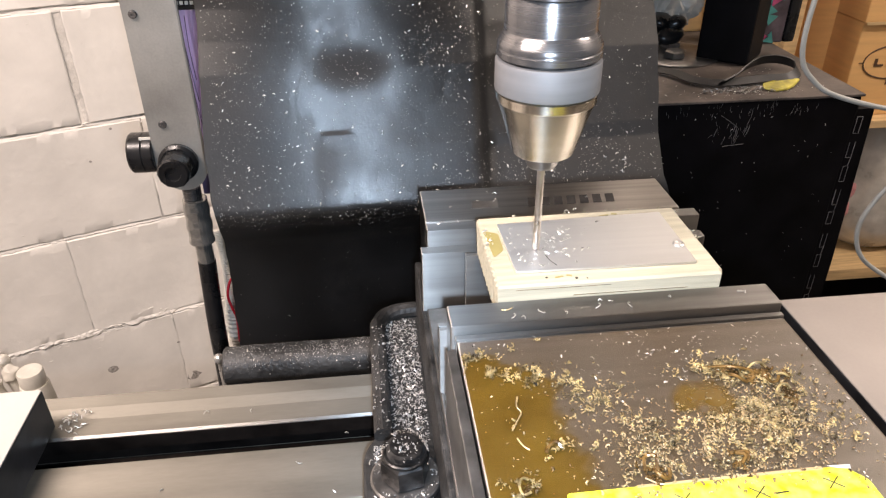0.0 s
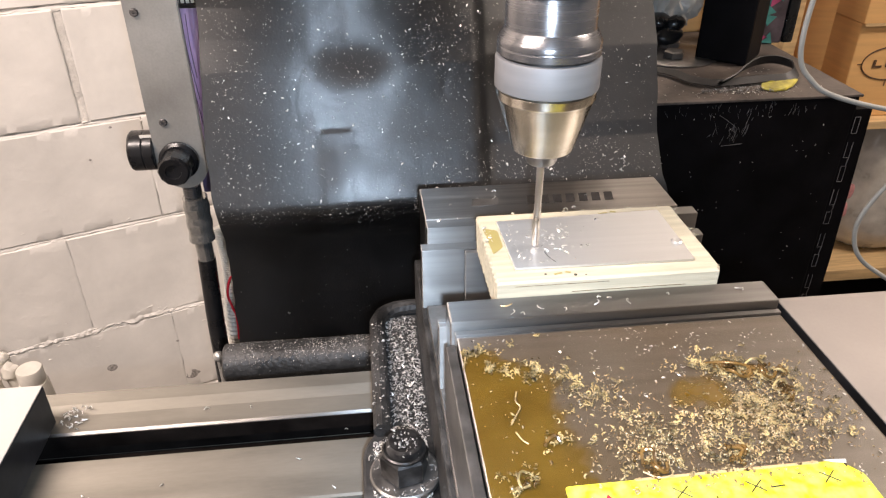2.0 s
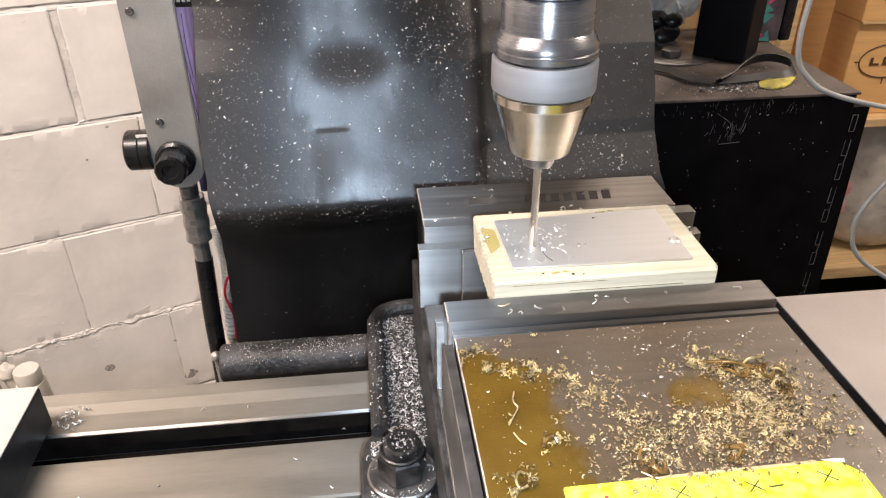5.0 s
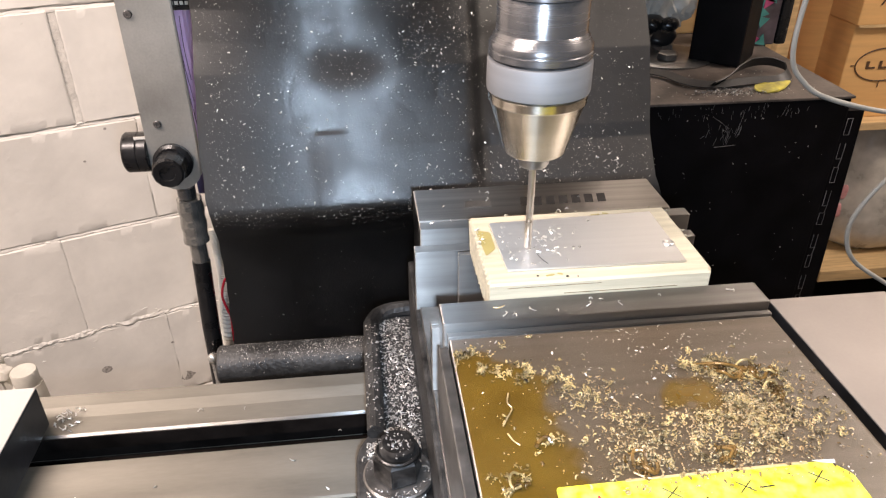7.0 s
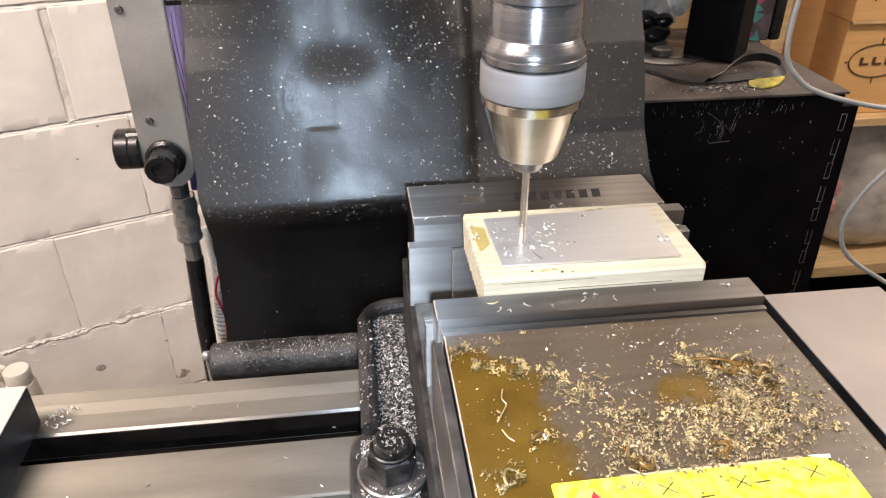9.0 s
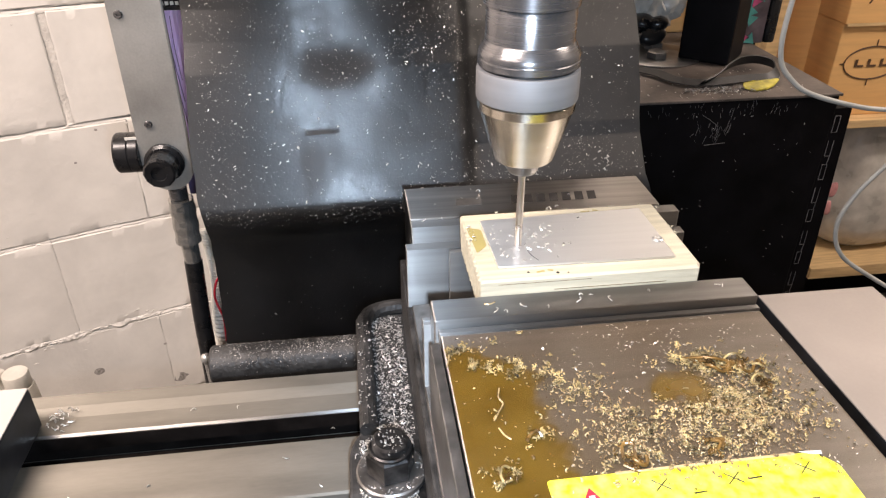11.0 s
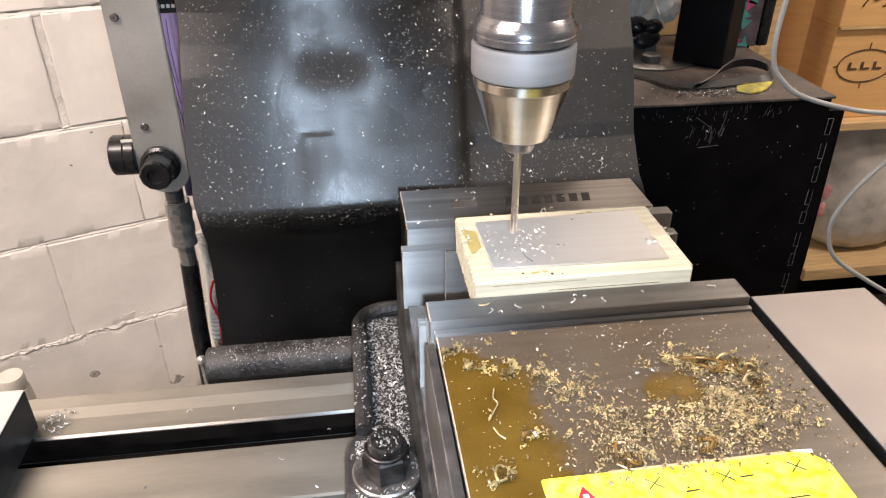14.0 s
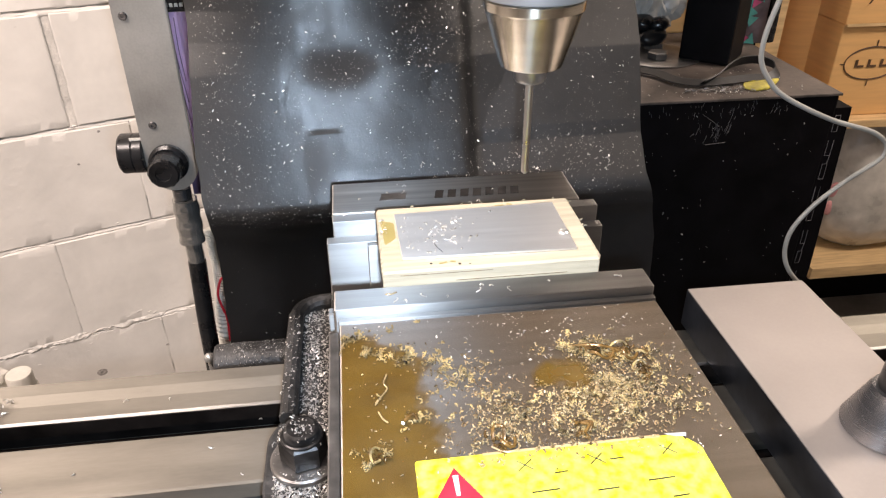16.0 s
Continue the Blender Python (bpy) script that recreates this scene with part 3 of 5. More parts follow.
def wooden_board():
    bm = bmesh.new()
    x0, x1, y0, y1, z0, z1 = 0.0258, 0.1358, -0.0822, -0.0152, 0.1126, 0.1338
    n, m = 60, 14
    r = random.Random(3)

    def edge(v, z):
        return x0 + r.uniform(-0.0002, 0.0002) + 0.00045 * math.sin(v * 97) * (0.3 if z > 0.133 else 1) + (0.1338 - z) * 0.05
    rings = []
    levels = [z1, z1 - 0.0012] + [z1 - 0.0012 - (z1 - 0.0012 - z0) * k / 6 for k in range(1, 7)]
    for z in levels:
        inset = 0.0010 if z == z1 else 0.0
        ring = []
        for k in range(n + 1):
            u = k / n
            ring.append((edge(u, z) + inset, y0 + inset + (y1 - y0 - 2 * inset) * u, z))
        wob = 0.0003 * noise.noise(Vector((z * 300, 1, 1)))
        ring += [(x1 - inset + wob, y1 - inset, z), (x1 - inset + wob, y0 + inset + 0.004, z), (x1 - inset - 0.0018, y0 + inset, z)]
        rings.append([bm.verts.new(p) for p in ring])
    for a, b in zip(rings, rings[1:]):
        for k in range(len(a)):
            bm.faces.new((a[k], a[(k + 1) % len(a)], b[(k + 1) % len(a)], b[k]))
    bm.faces.new(rings[0])
    bm.faces.new(rings[-1][::-1])
    bmesh.ops.recalc_face_normals(bm, faces=bm.faces[:])
    t = rides(thing("backing_board", "pale sawn pine board clamped in the vise, rough-cut end", "wooden board", pose(0.08, -0.05, 0.1126)))
    put("board", bm, M["pine"], t)
    put("crack", box(0.0620, 0.1180, -0.08232, -0.0820, 0.1264, 0.12665), M["dark_chip"], t, "dark grain line along the edge")
    put("crack", box(0.0345, 0.0800, -0.08232, -0.0820, 0.1311, 0.13125), M["dark_chip"], t)
    for x, y, l, a in ((0.0560, -0.0772, 0.0040, 12), (0.0610, -0.0765, 0.0026, -20), (0.0950, -0.0205, 0.0050, 8), (0.1010, -0.0195, 0.0030, -15)):
        bm = box(-l / 2, l / 2, -0.0005, 0.0005, 0, 0.0003)
        bmesh.ops.transform(bm, verts=bm.verts[:], matrix=Matrix.Translation((x, y, 0.13382)) @ Matrix.Rotation(radians(a), 4, "Z"))
        put("smudge", bm, M["oil_stain"], t, "small oily smudge")
    r = random.Random(21)
    for k in range(14):
        u = r.random()
        x, y = (0.1356, -0.076 + 0.056 * u) if k % 2 else (0.030 + 0.10 * u, -0.0156)
        put("splinter", tube([Vector((x, y, 0.1332)), Vector((x + r.uniform(-0.001, 0.0014), y + r.uniform(-0.001, 0.001), 0.1340 + r.uniform(0, 0.0007))), Vector((x + r.uniform(-0.002, 0.002), y + r.uniform(-0.002, 0.001), 0.1340 + r.uniform(0, 0.0006)))], 0.00018, 5), M["pine"], t)
    put("stain", prism(rounded([(0.0272, -0.030), (0.0345, -0.033), (0.0345, -0.050), (0.0285, -0.0565)], 0.002), 0.13385, 0.1340), M["oil_stain"], t, "pale oil stain")
    for x, y, s in ((0.0640, -0.0790, 0.0008), (0.0500, -0.0770, 0.0006), (0.0690, -0.0795, 0.0004)):
        put("knot", lathe([(s, 0.13382), (s, 0.1340)], 10, axis=Matrix.Translation((x, y, 0))), M["ink"], t, "small dark speck")
    return t


wooden_board()


def workpiece():
    t = rides(thing("aluminium_plate", "thin aluminium plate lying on the pine board, being drilled", "metal plate", pose(0.08, -0.048, 0.1341)))
    o = [(0.0362, -0.0722), (0.1250, -0.0738), (0.1253, -0.0222), (0.0352, -0.0252)]
    put("plate", prism(rounded(o, 0.0008, 2), 0.1341, 0.1352, 0.0002), M["alu"], t)
    for x, y in ((0.0735, -0.0549), (0.0765, -0.0550)):
        put("pilot_mark", lathe([(0.0007, 0.13522), (0.0007, 0.1353)], 12, axis=Matrix.Translation((x, y, 0))), M["ink"], t, "dark punched dot")
    bm = tube(smooth_line([(0.0535, -0.0590, 0.1353), (0.0545, -0.0640, 0.1353), (0.0568, -0.0690, 0.1353)], 4), 0.0002, 5)
    put("scribed_line", bm, M["ink"], t, "dark scribed line")
    put("burr", lathe([(0.0026, 0.1352), (0.0030, 0.1358), (0.0022, 0.1364), (0.0013, 0.1360)], 20, axis=Matrix.Translation((0.1222, -0.0570, 0))), M["chip"], t, "bright burr round a finished hole", smooth=True)
    return t


workpiece()

# ---- spindle, chuck and drill ----
CHUCK_X, CHUCK_Y, CHUCK_Z = 0.0500, -0.0532, 0.1352
PECKS = [(0, 0), (0.5, -0.6), (1.0, -0.6), (1.5, -1.1), (1.8, -1.2), (2.0, 0.4), (2.2, -0.4), (2.5, -1.4), (3.0, -1.5), (3.5, -1.7), (4.0, -2.2),
         (4.6, -2.4), (4.8, 0.3), (5.2, -2.5), (5.9, -2.8), (6.5, -3.2), (6.8, -3.3), (7.0, 0.2), (7.3, -3.0), (7.5, -3.5), (8.0, -4.0), (8.3, -4.0),
         (8.5, -0.5), (8.8, -3.6), (9.0, -4.0), (9.7, -4.3), (9.9, -0.5), (10.2, -4.3), (11.0, -4.6), (11.3, 0.0), (11.5, -2.9), (11.7, -4.8), (12.0, -5.1), (12.5, -5.1),
         (12.75, -5.2), (12.9, -1.5), (13.0, -3.0), (13.2, -5.2), (13.5, -5.5), (13.65, -5.3), (13.8, 1.2), (14.0, 7.9), (14.2, 14.6), (14.45, 22.6), (14.6, 25.0), (14.8, 26.2), (15.0, 27.0),
         (15.5, 33.2), (16.0, 39.2)]


def drill_bit(t):
    """A twist drill: fluted below, plain shank above."""
    bm = bmesh.new()
    n, rings, last = 16, [], 60
    for k in range(last + 1):
        h = -0.0006 + 0.0300 * k / last
        taper = min(1.0, 0.15 + k / 3)
        deep = 0.05 * min(1.0, max(0.0, (last - k) / 8))
        row = []
        for i in range(n):
            a = 2 * math.pi * i / n
            r = 0.00180 * taper * (1 - deep * max(0.0, math.cos(2 * a)) ** 2)
            b = a + 2 * math.pi * h / 0.0125
            row.append(bm.verts.new((CHUCK_X + r * math.cos(b), CHUCK_Y + r * math.sin(b), CHUCK_Z + h)))
        rings.append(row)
    for a, b in zip(rings, rings[1:]):
        for i in range(n):
            bm.faces.new((a[i], a[(i + 1) % n], b[(i + 1) % n], b[i]))
    bm.faces.new(rings[0][::-1])
    bm.faces.new(rings[-1])
    drill = put("drill_bit", bm, M["drill"], t, "thin bright twist drill", smooth=True)
    put("shank", lathe([(0.00178, 0.0294), (0.00178, 0.0500)], 20, axis=Matrix.Translation((CHUCK_X, CHUCK_Y, CHUCK_Z))), M["drill"], drill, smooth=True)


def spindle_chuck():
    t = thing("drill_chuck", "keyless drill chuck with a thin twist drill, steel and grey", "drill chuck", pose(CHUCK_X, CHUCK_Y, CHUCK_Z))

    def turned(name, prof, mat, label="", n=64):
        return put(name, lathe([(r, z) for r, z in prof], n, axis=Matrix.Translation((CHUCK_X, CHUCK_Y, 0.1352))), mat, t, label, smooth=True)
    drill_bit(t)
    turned("jaw_nose", [(0.0050, 0.0450), (0.0064, 0.0456), (0.0074, 0.0472), (0.0076, 0.0545)], M["washer"], "dark jaw nose")
    turned("lower_cone", [(0.0100, 0.0529), (0.0134, 0.0529), (0.0142, 0.0536), (0.0214, 0.0772), (0.0217, 0.0776), (0.0221, 0.0781), (0.0223, 0.0818), (0.0216, 0.0823)], M["nickel"], "tapered warm nickel sleeve")
    turned("grip_sleeve", [(0.0215, 0.0824), (0.0229, 0.0830), (0.0231, 0.0840), (0.0231, 0.0958), (0.0227, 0.0966), (0.0215, 0.0969)], M["sleeve"], "satin grey grip sleeve")
    turned("groove", [(0.0214, 0.0970), (0.0214, 0.0978)], M["black_oxide"])
    turned("upper_body", [(0.0218, 0.0979), (0.0226, 0.0982), (0.0227, 0.1009), (0.0223, 0.1012), (0.0222, 0.1017), (0.0225, 0.1020), (0.0226, 0.1036), (0.0222, 0.1044), (0.0202, 0.1082), (0.0197, 0.1087), (0.0196, 0.1096), (0.0196, 0.1226), (0.0192, 0.1232)], M["spindle"], "polished upper body")
    turned("collar", [(0.0185, 0.1234), (0.0207, 0.1238), (0.0209, 0.1315), (0.0195, 0.1326)], M["spindle"])
    turned("spindle_shaft", [(0.0180, 0.1327), (0.0180, 0.1600), (0.0300, 0.1605), (0.0300, 0.4500)], M["spindle"])
    return t


spindle = spindle_chuck()
head = part("milling_head_housing", lathe([(0.060, 0.42), (0.070, 0.43), (0.070, 0.75), (0.05, 0.76)], 40, axis=Matrix.Translation((CHUCK_X, CHUCK_Y, 0))), M["black_paint"], smooth=True)
tagged(head, "black milling head above the spindle", "machine head")


# ---- loose plates on the table ----
def ground_plate(name, x0, x1, y0, y1, label, mat):
    t = rides(thing(name, label, "steel plate", pose((x0 + x1) / 2, (y0 + y1) / 2, 0.0002), group="plates on the table"))
    put("core", box(x0, x1, y0, y1, 0.0002, 0.0292, 0.0010), M["dark_side"], t, "sides darker than the top")
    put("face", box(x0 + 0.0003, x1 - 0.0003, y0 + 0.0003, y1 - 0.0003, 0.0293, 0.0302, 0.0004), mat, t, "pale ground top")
    return t


ground_plate("right_angle_plate", 0.2463, 0.3345, -0.2200, 0.0302, "thick plate with a matt grey ground top and dark sides", M["grey_block"])
ground_plate("setup_plate", -0.4200, -0.2315, -0.2200, -0.0050, "thick plate with a pale ground top and dark sides", M["white_block"])


def edge_tool():
    x, y = 0.2970, -0.1170
    t = rides(thing("tool_holder", "bright conical tool holder with a black shank, standing on the plate", "tool holder", pose(x, y, 0.0303)))
    a = Matrix.Translation((x, y, 0))
    put("cone", lathe([(0.0215, 0.0304), (0.0232, 0.0316), (0.0234, 0.0330), (0.0150, 0.0560), (0.0135, 0.0590)], 48, axis=a), M["spindle"], t, "bright turned cone", smooth=True)
    put("shank", lathe([(0.0112, 0.0592), (0.0115, 0.0600), (0.0105, 0.0950), (0.0090, 0.0960)], 36, axis=a), M["black_plastic"], t, "black shank", smooth=True)
    return t


edge_tool()


# ---- warning label on the moving jaw ----
def warning_label():
    t = rides(thing("warning_label", "worn yellow warning label stuck on the moving jaw", "label", pose(0.084, -0.2112, 0.1204)))
    o = rounded([(0.0308, -0.1912), (0.1318, -0.1906), (0.1375, -0.1975), (0.1375, -0.2430), (0.0308, -0.2430)], 0.0015, 3)
    put("sheet", prism(o, 0.12045, 0.1208), M["yellow"], t)
    put("torn_edge", prism([(0.0560, -0.1906), (0.1240, -0.1900), (0.1240, -0.1912), (0.0560, -0.1916)], 0.12045, 0.12095), M["shelf_wood"], t, "brown torn edge")
    put("torn_edge", prism([(0.1262, -0.1900), (0.1345, -0.1904), (0.1338, -0.1922), (0.1290, -0.1912)], 0.1209, 0.1211), M["white_plastic"], t, "white torn edge")
    tri = put("triangle", prism([(0.0360, -0.2110), (0.0530, -0.2110), (0.0445, -0.1962)], 0.1209, 0.1211), M["red"], t, "red warning triangle")
    put("triangle_bar", prism([(0.0438, -0.2090), (0.0452, -0.2090), (0.0455, -0.2000), (0.0435, -0.2000)], 0.12115, 0.1213), M["white_plastic"], tri)
    for x, y in ((0.1244, -0.1973), (0.0968, -0.1985), (0.0703, -0.1982)):
        bm = bmesh.new()
        for s in (1, -1):
            tube([Vector((x - 0.0028, y - 0.0024 * s, 0.12095)), Vector((x + 0.0028, y + 0.0024 * s, 0.12095))], 0.00022, 5, bm)
        put("pen_cross", bm, M["ink"], t, "hand-drawn black cross")
    for x, y, w in ((0.1020, -0.1998, 0.005), (0.0800, -0.2035, 0.005), (0.0700, -0.2110, 0.010), (0.1120, -0.2110, 0.010), (0.0930, -0.2130, 0.008), (0.1180, -0.2190, 0.006)):
        put("print_bar", prism([(x, y), (x + w, y + 0.0004), (x + w, y + 0.0009), (x, y + 0.0006)], 0.12085, 0.1210), M["ink"], t)
    return t


warning_label()


# ---- scale arm, hose and conduit beside the column ----
def arm():
    t = thing("scale_arm", "grey metal arm with black clamp knobs, hanging beside the rubber cover", "machine arm", pose(-0.203, 0.28, 0.02))
    outline = [(-0.2225, 0.60), (-0.1785, 0.60), (-0.1780, 0.050)]
    outline += [(-0.2005 + 0.0225 * math.cos(a), 0.047 + 0.0235 * math.sin(a)) for a in [radians(-12 * k) for k in range(1, 15)]]
    outline += [(-0.2225, 0.050)]
    bm = bmesh.new()
    a = [bm.verts.new((x, 0.272, z)) for x, z in outline]
    b = [bm.verts.new((x, 0.2775, z)) for x, z in outline]
    n = len(a)
    bm.faces.new(a), bm.faces.new(b[::-1])
    for k in range(n):
        bm.faces.new((a[k], b[k], b[(k + 1) % n], a[(k + 1) % n]))
    bmesh.ops.recalc_face_normals(bm, faces=bm.faces[:])
    bmesh.ops.bevel(bm, geom=[e for e in bm.edges if e.calc_face_angle(0) > 0.9], offset=0.001, segments=2, affect="EDGES")
    put("arm_plate", bm, M["arm"], t)
    for x, z in ((-0.2137, 0.1838), (-0.2090, 0.0888)):
        ax = Matrix.Translation((x, 0.272, z)) @ Matrix.Rotation(radians(90), 4, "X")
        put("screw", lathe([(0.0036, 0.0), (0.0036, 0.0010), (0.0028, 0.0020), (0.0012, 0.0020), (0.0010, 0.0008)], 20, axis=ax), M["spindle"], t, "bright screw head", smooth=True)
    ax = Matrix.Translation((-0.2010, 0.272, 0.0535)) @ Matrix.Rotation(radians(90), 4, "X")
    prof = [(0.0160, 0), (0.0175, 0.002), (0.0175, 0.006), (0.0150, 0.008)]
    flange = put("knob_flange", lathe(prof, 40, axis=ax), M["black_plastic"], t, "black flange", smooth=True)
    bm = lathe([(0.0140, 0.0081), (0.0140, 0.028), (0.0125, 0.030), (0.0070, 0.030), (0.0065, 0.028)], 12, axis=ax)
    put("clamp_knob", bm, M["black_plastic"], flange, "black clamp knob")
    ax = Matrix.Translation((-0.2226, 0.284, 0.0585)) @ Matrix.Rotation(radians(-90), 4, "Y")
    prof = [(0.0176, 0), (0.0184, 0.001), (0.0184, 0.0085), (0.0178, 0.0093), (0.0184, 0.0101), (0.0184, 0.0205), (0.0172, 0.0222), (0.0120, 0.0228)]
    side = put("side_knob", lathe(prof, 40, axis=ax), M["black_plastic"], t, "grooved black side knob", smooth=True)
    bm = bmesh.new()
    box(-0.2330, -0.2232, 0.2745, 0.2755, 0.0710, 0.0765, bm=bm)
    put("side_mark", bm, M["white_plastic"], side, "small worn white sticker")
    put("stem", lathe([(0.0060, 0.0), (0.0085, 0.001), (0.0085, 0.012), (0.0060, 0.013)], 24, axis=Matrix.Translation((-0.1985, 0.282, 0.0105))), M["spindle"], t, "bright fitting", smooth=True)
    return t


arm()


def hose():
    t = thing("hydraulic_hose", "black hose with a clear ribbed ferrule below the arm", "hose", pose(-0.2, 0.28, -0.2))
    up = [(-0.1975, 0.282, 0.010), (-0.1975, 0.282, -0.012), (-0.1978, 0.281, -0.036)]
    pts = smooth_line(up, 8)
    ferrule = put("ferrule", tube(pts, 0.0120, 24, wave=0.03, pitch=3), M["clear"], t, "milky clear ferrule", smooth=True)
    put("hose_end", tube(smooth_line([(-0.1978, 0.281, -0.0365), (-0.1975, 0.281, -0.058)], 3), 0.0082, 20), M["clear"], ferrule, smooth=True)
    pts = smooth_line([(-0.1975, 0.281, -0.0585), (-0.1985, 0.279, -0.09), (-0.1995, 0.276, -0.13), (-0.2000, 0.275, -0.172), (-0.203, 0.275, -0.40), (-0.2, 0.3, -0.948)], 6)
    put("rubber_hose", tube(pts, 0.0088, 20), M["black_plastic"], t, "glossy black hose", smooth=True)
    ball = lathe([(0.0003, -0.0058), (0.0030, -0.0050), (0.0052, -0.0026), (0.0058, 0), (0.0052, 0.0026), (0.0030, 0.0050), (0.0003, 0.0058)], 24, axis=Matrix.Translation((-0.1988, 0.2560, -0.1634)))
    put("ball_end", ball, M["ball_steel"], t, "bright ball end", smooth=True)
    put("ball_rod", tube([Vector((-0.1985, 0.2565, -0.168)), Vector((-0.1970, 0.2570, -0.25))], 0.0032, 14), M["ball_steel"], t, "bright rod", smooth=True)
    return t


hose()


def conduit():
    t = thing("flexible_conduit", "pale ribbed flexible conduit with a red wire", "conduit", pose(-0.18, 0.30, -0.948))
    pts = smooth_line([(-0.186, 0.312, -0.040), (-0.182, 0.305, -0.065), (-0.181, 0.300, -0.10), (-0.1875, 0.30, -0.16), (-0.19, 0.31, -0.30), (-0.18, 0.32, -0.948)], 30)
    put("ribbed_tube", tube(pts, 0.0085, 14, wave=0.07, pitch=1), M["white_plastic"], t)
    pts = smooth_line([(-0.1751, 0.285, -0.0834), (-0.1797, 0.285, -0.0872), (-0.1847, 0.285, -0.105), (-0.1822, 0.285, -0.1232), (-0.1798, 0.285, -0.1344), (-0.1812, 0.285, -0.1644)], 8)
    put("red_wire", tube(pts, 0.0013, 8), M["red"], t, "thin red wire", smooth=True)
    return t


conduit()


def lilac_strip():
    t = thing("lilac_strip", "lilac plastic strip hanging behind the grey arm", "plastic strip", pose(-0.17, 0.30, 0.0))
    bm = bmesh.new()
    n = 30
    rows = []
    for k in range(n + 1):
        z = 0.058 + (0.180 - 0.058) * k / n
        xl = -0.190
        xr = -0.1785 + 0.0098 * (k / n) ** 0.9 + 0.0006 * noise.noise(Vector((z * 80, 2, 0)))
        rows.append([bm.verts.new((xl + (xr - xl) * i / 10, 0.300 + 0.0025 * math.sin(i * 1.3 + z * 40), z)) for i in range(11)])
    for a, b in zip(rows, rows[1:]):
        for i in range(10):
            bm.faces.new((a[i], a[i + 1], b[i + 1], b[i]))
    bmesh.ops.solidify(bm, geom=bm.faces[:], thickness=0.0012)
    put("strip", bm, M["lilac"], t, smooth=True)
    put("strip_end", box(-0.192, -0.1805, 0.2985, 0.3025, 0.006, 0.0575, 0.001), M["dark_lilac"], t, "dark violet end")
    put("strip_clip", box(-0.190, -0.1670, 0.2960, 0.3040, 0.1805, 0.40, 0.0008), M["black_plastic"], t, "black clip with plain marking bars")
    bm = bmesh.new()
    quad = [(-0.1745, 0.131), (-0.1722, 0.131), (-0.1645, 0.1795), (-0.1690, 0.1795)]
    near, far = [bm.verts.new((x, 0.3040, z)) for x, z in quad], [bm.verts.new((x, 0.3055, z)) for x, z in quad]
    bm.faces.new(near), bm.faces.new(far[::-1])
    for k in range(4):
        bm.faces.new((near[k], far[k], far[(k + 1) % 4], near[(k + 1) % 4]))
    bmesh.ops.recalc_face_normals(bm, faces=bm.faces[:])
    put("red_edge", bm, M["red"], t, "red edge")
    for x0, z0, x1, z1 in ((-0.1860, 0.175, -0.1800, 0.072), (-0.1835, 0.178, -0.1795, 0.100), (-0.1790, 0.176, -0.1785, 0.120)):
        put("strip_line", tube(smooth_line([(x0, 0.2958, z0), ((x0 + x1) / 2 - 0.001, 0.2958, (z0 + z1) / 2), (x1, 0.2958, z1)], 5), 0.00035, 5), M["dark_lilac"], t, "dark line along the strip")
    for k in range(4):
        put("clip_mark", box(-0.1850 + 0.0042 * k, -0.1822 + 0.0042 * k, 0.2955, 0.2959, 0.1850, 0.1880), M["white_plastic"], t)
    put("white_backing", box(-0.1840, -0.1760, 0.304, 0.306, -0.06, 0.0135, 0.0005), M["white_plastic"], t, "white backing strip")
    return t


lilac_strip()


def wall_pipe():
    t = thing("plastic_pipe", "off-white plastic pipe stub with a flat cap by the wall", "pipe", pose(-0.565, 0.56, -0.948))
    a = Matrix.Translation((-0.565, 0.56, 0))
    put("pipe", lathe([(0.019, -0.948), (0.019, -0.425)], 32, axis=a), M["white_plastic"], t, smooth=True)
    put("collar", lathe([(0.0250, -0.520), (0.0255, -0.518), (0.0215, -0.428), (0.0200, -0.4245)], 32, axis=a), M["white_plastic"], t, smooth=True)
    put("cap", lathe([(0.0185, -0.4243), (0.0190, -0.422), (0.0190, -0.4025), (0.0178, -0.4000)], 32, axis=a), M["white_plastic"], t, smooth=True)
    bm = bmesh.new()
    for dx, dy, h, r in ((-0.040, 0.02, -0.418, 0.013), (-0.060, 0.0, -0.425, 0.014), (-0.052, 0.035, -0.405, 0.010), (-0.080, 0.01, -0.43, 0.016)):
        q = bmesh.ops.create_icosphere(bm, subdivisions=3, radius=r)["verts"]
        for v in q:
            v.co *= 1 + 0.5 * noise.noise(v.co * 90 + Vector((dx * 300, 0, 0)))
        bmesh.ops.translate(bm, verts=q, vec=(-0.565 + dx, 0.56 + dy, h))
        tube([Vector((-0.565 + dx, 0.56 + dy, h)), Vector((-0.565 + dx * 0.6, 0.56 + dy, -0.53))], r * 0.8, 10, bm)
    put("wrapping", bm, M["white_plastic"], t, "crumpled off-white wrapping", smooth=True)
    return t


wall_pipe()


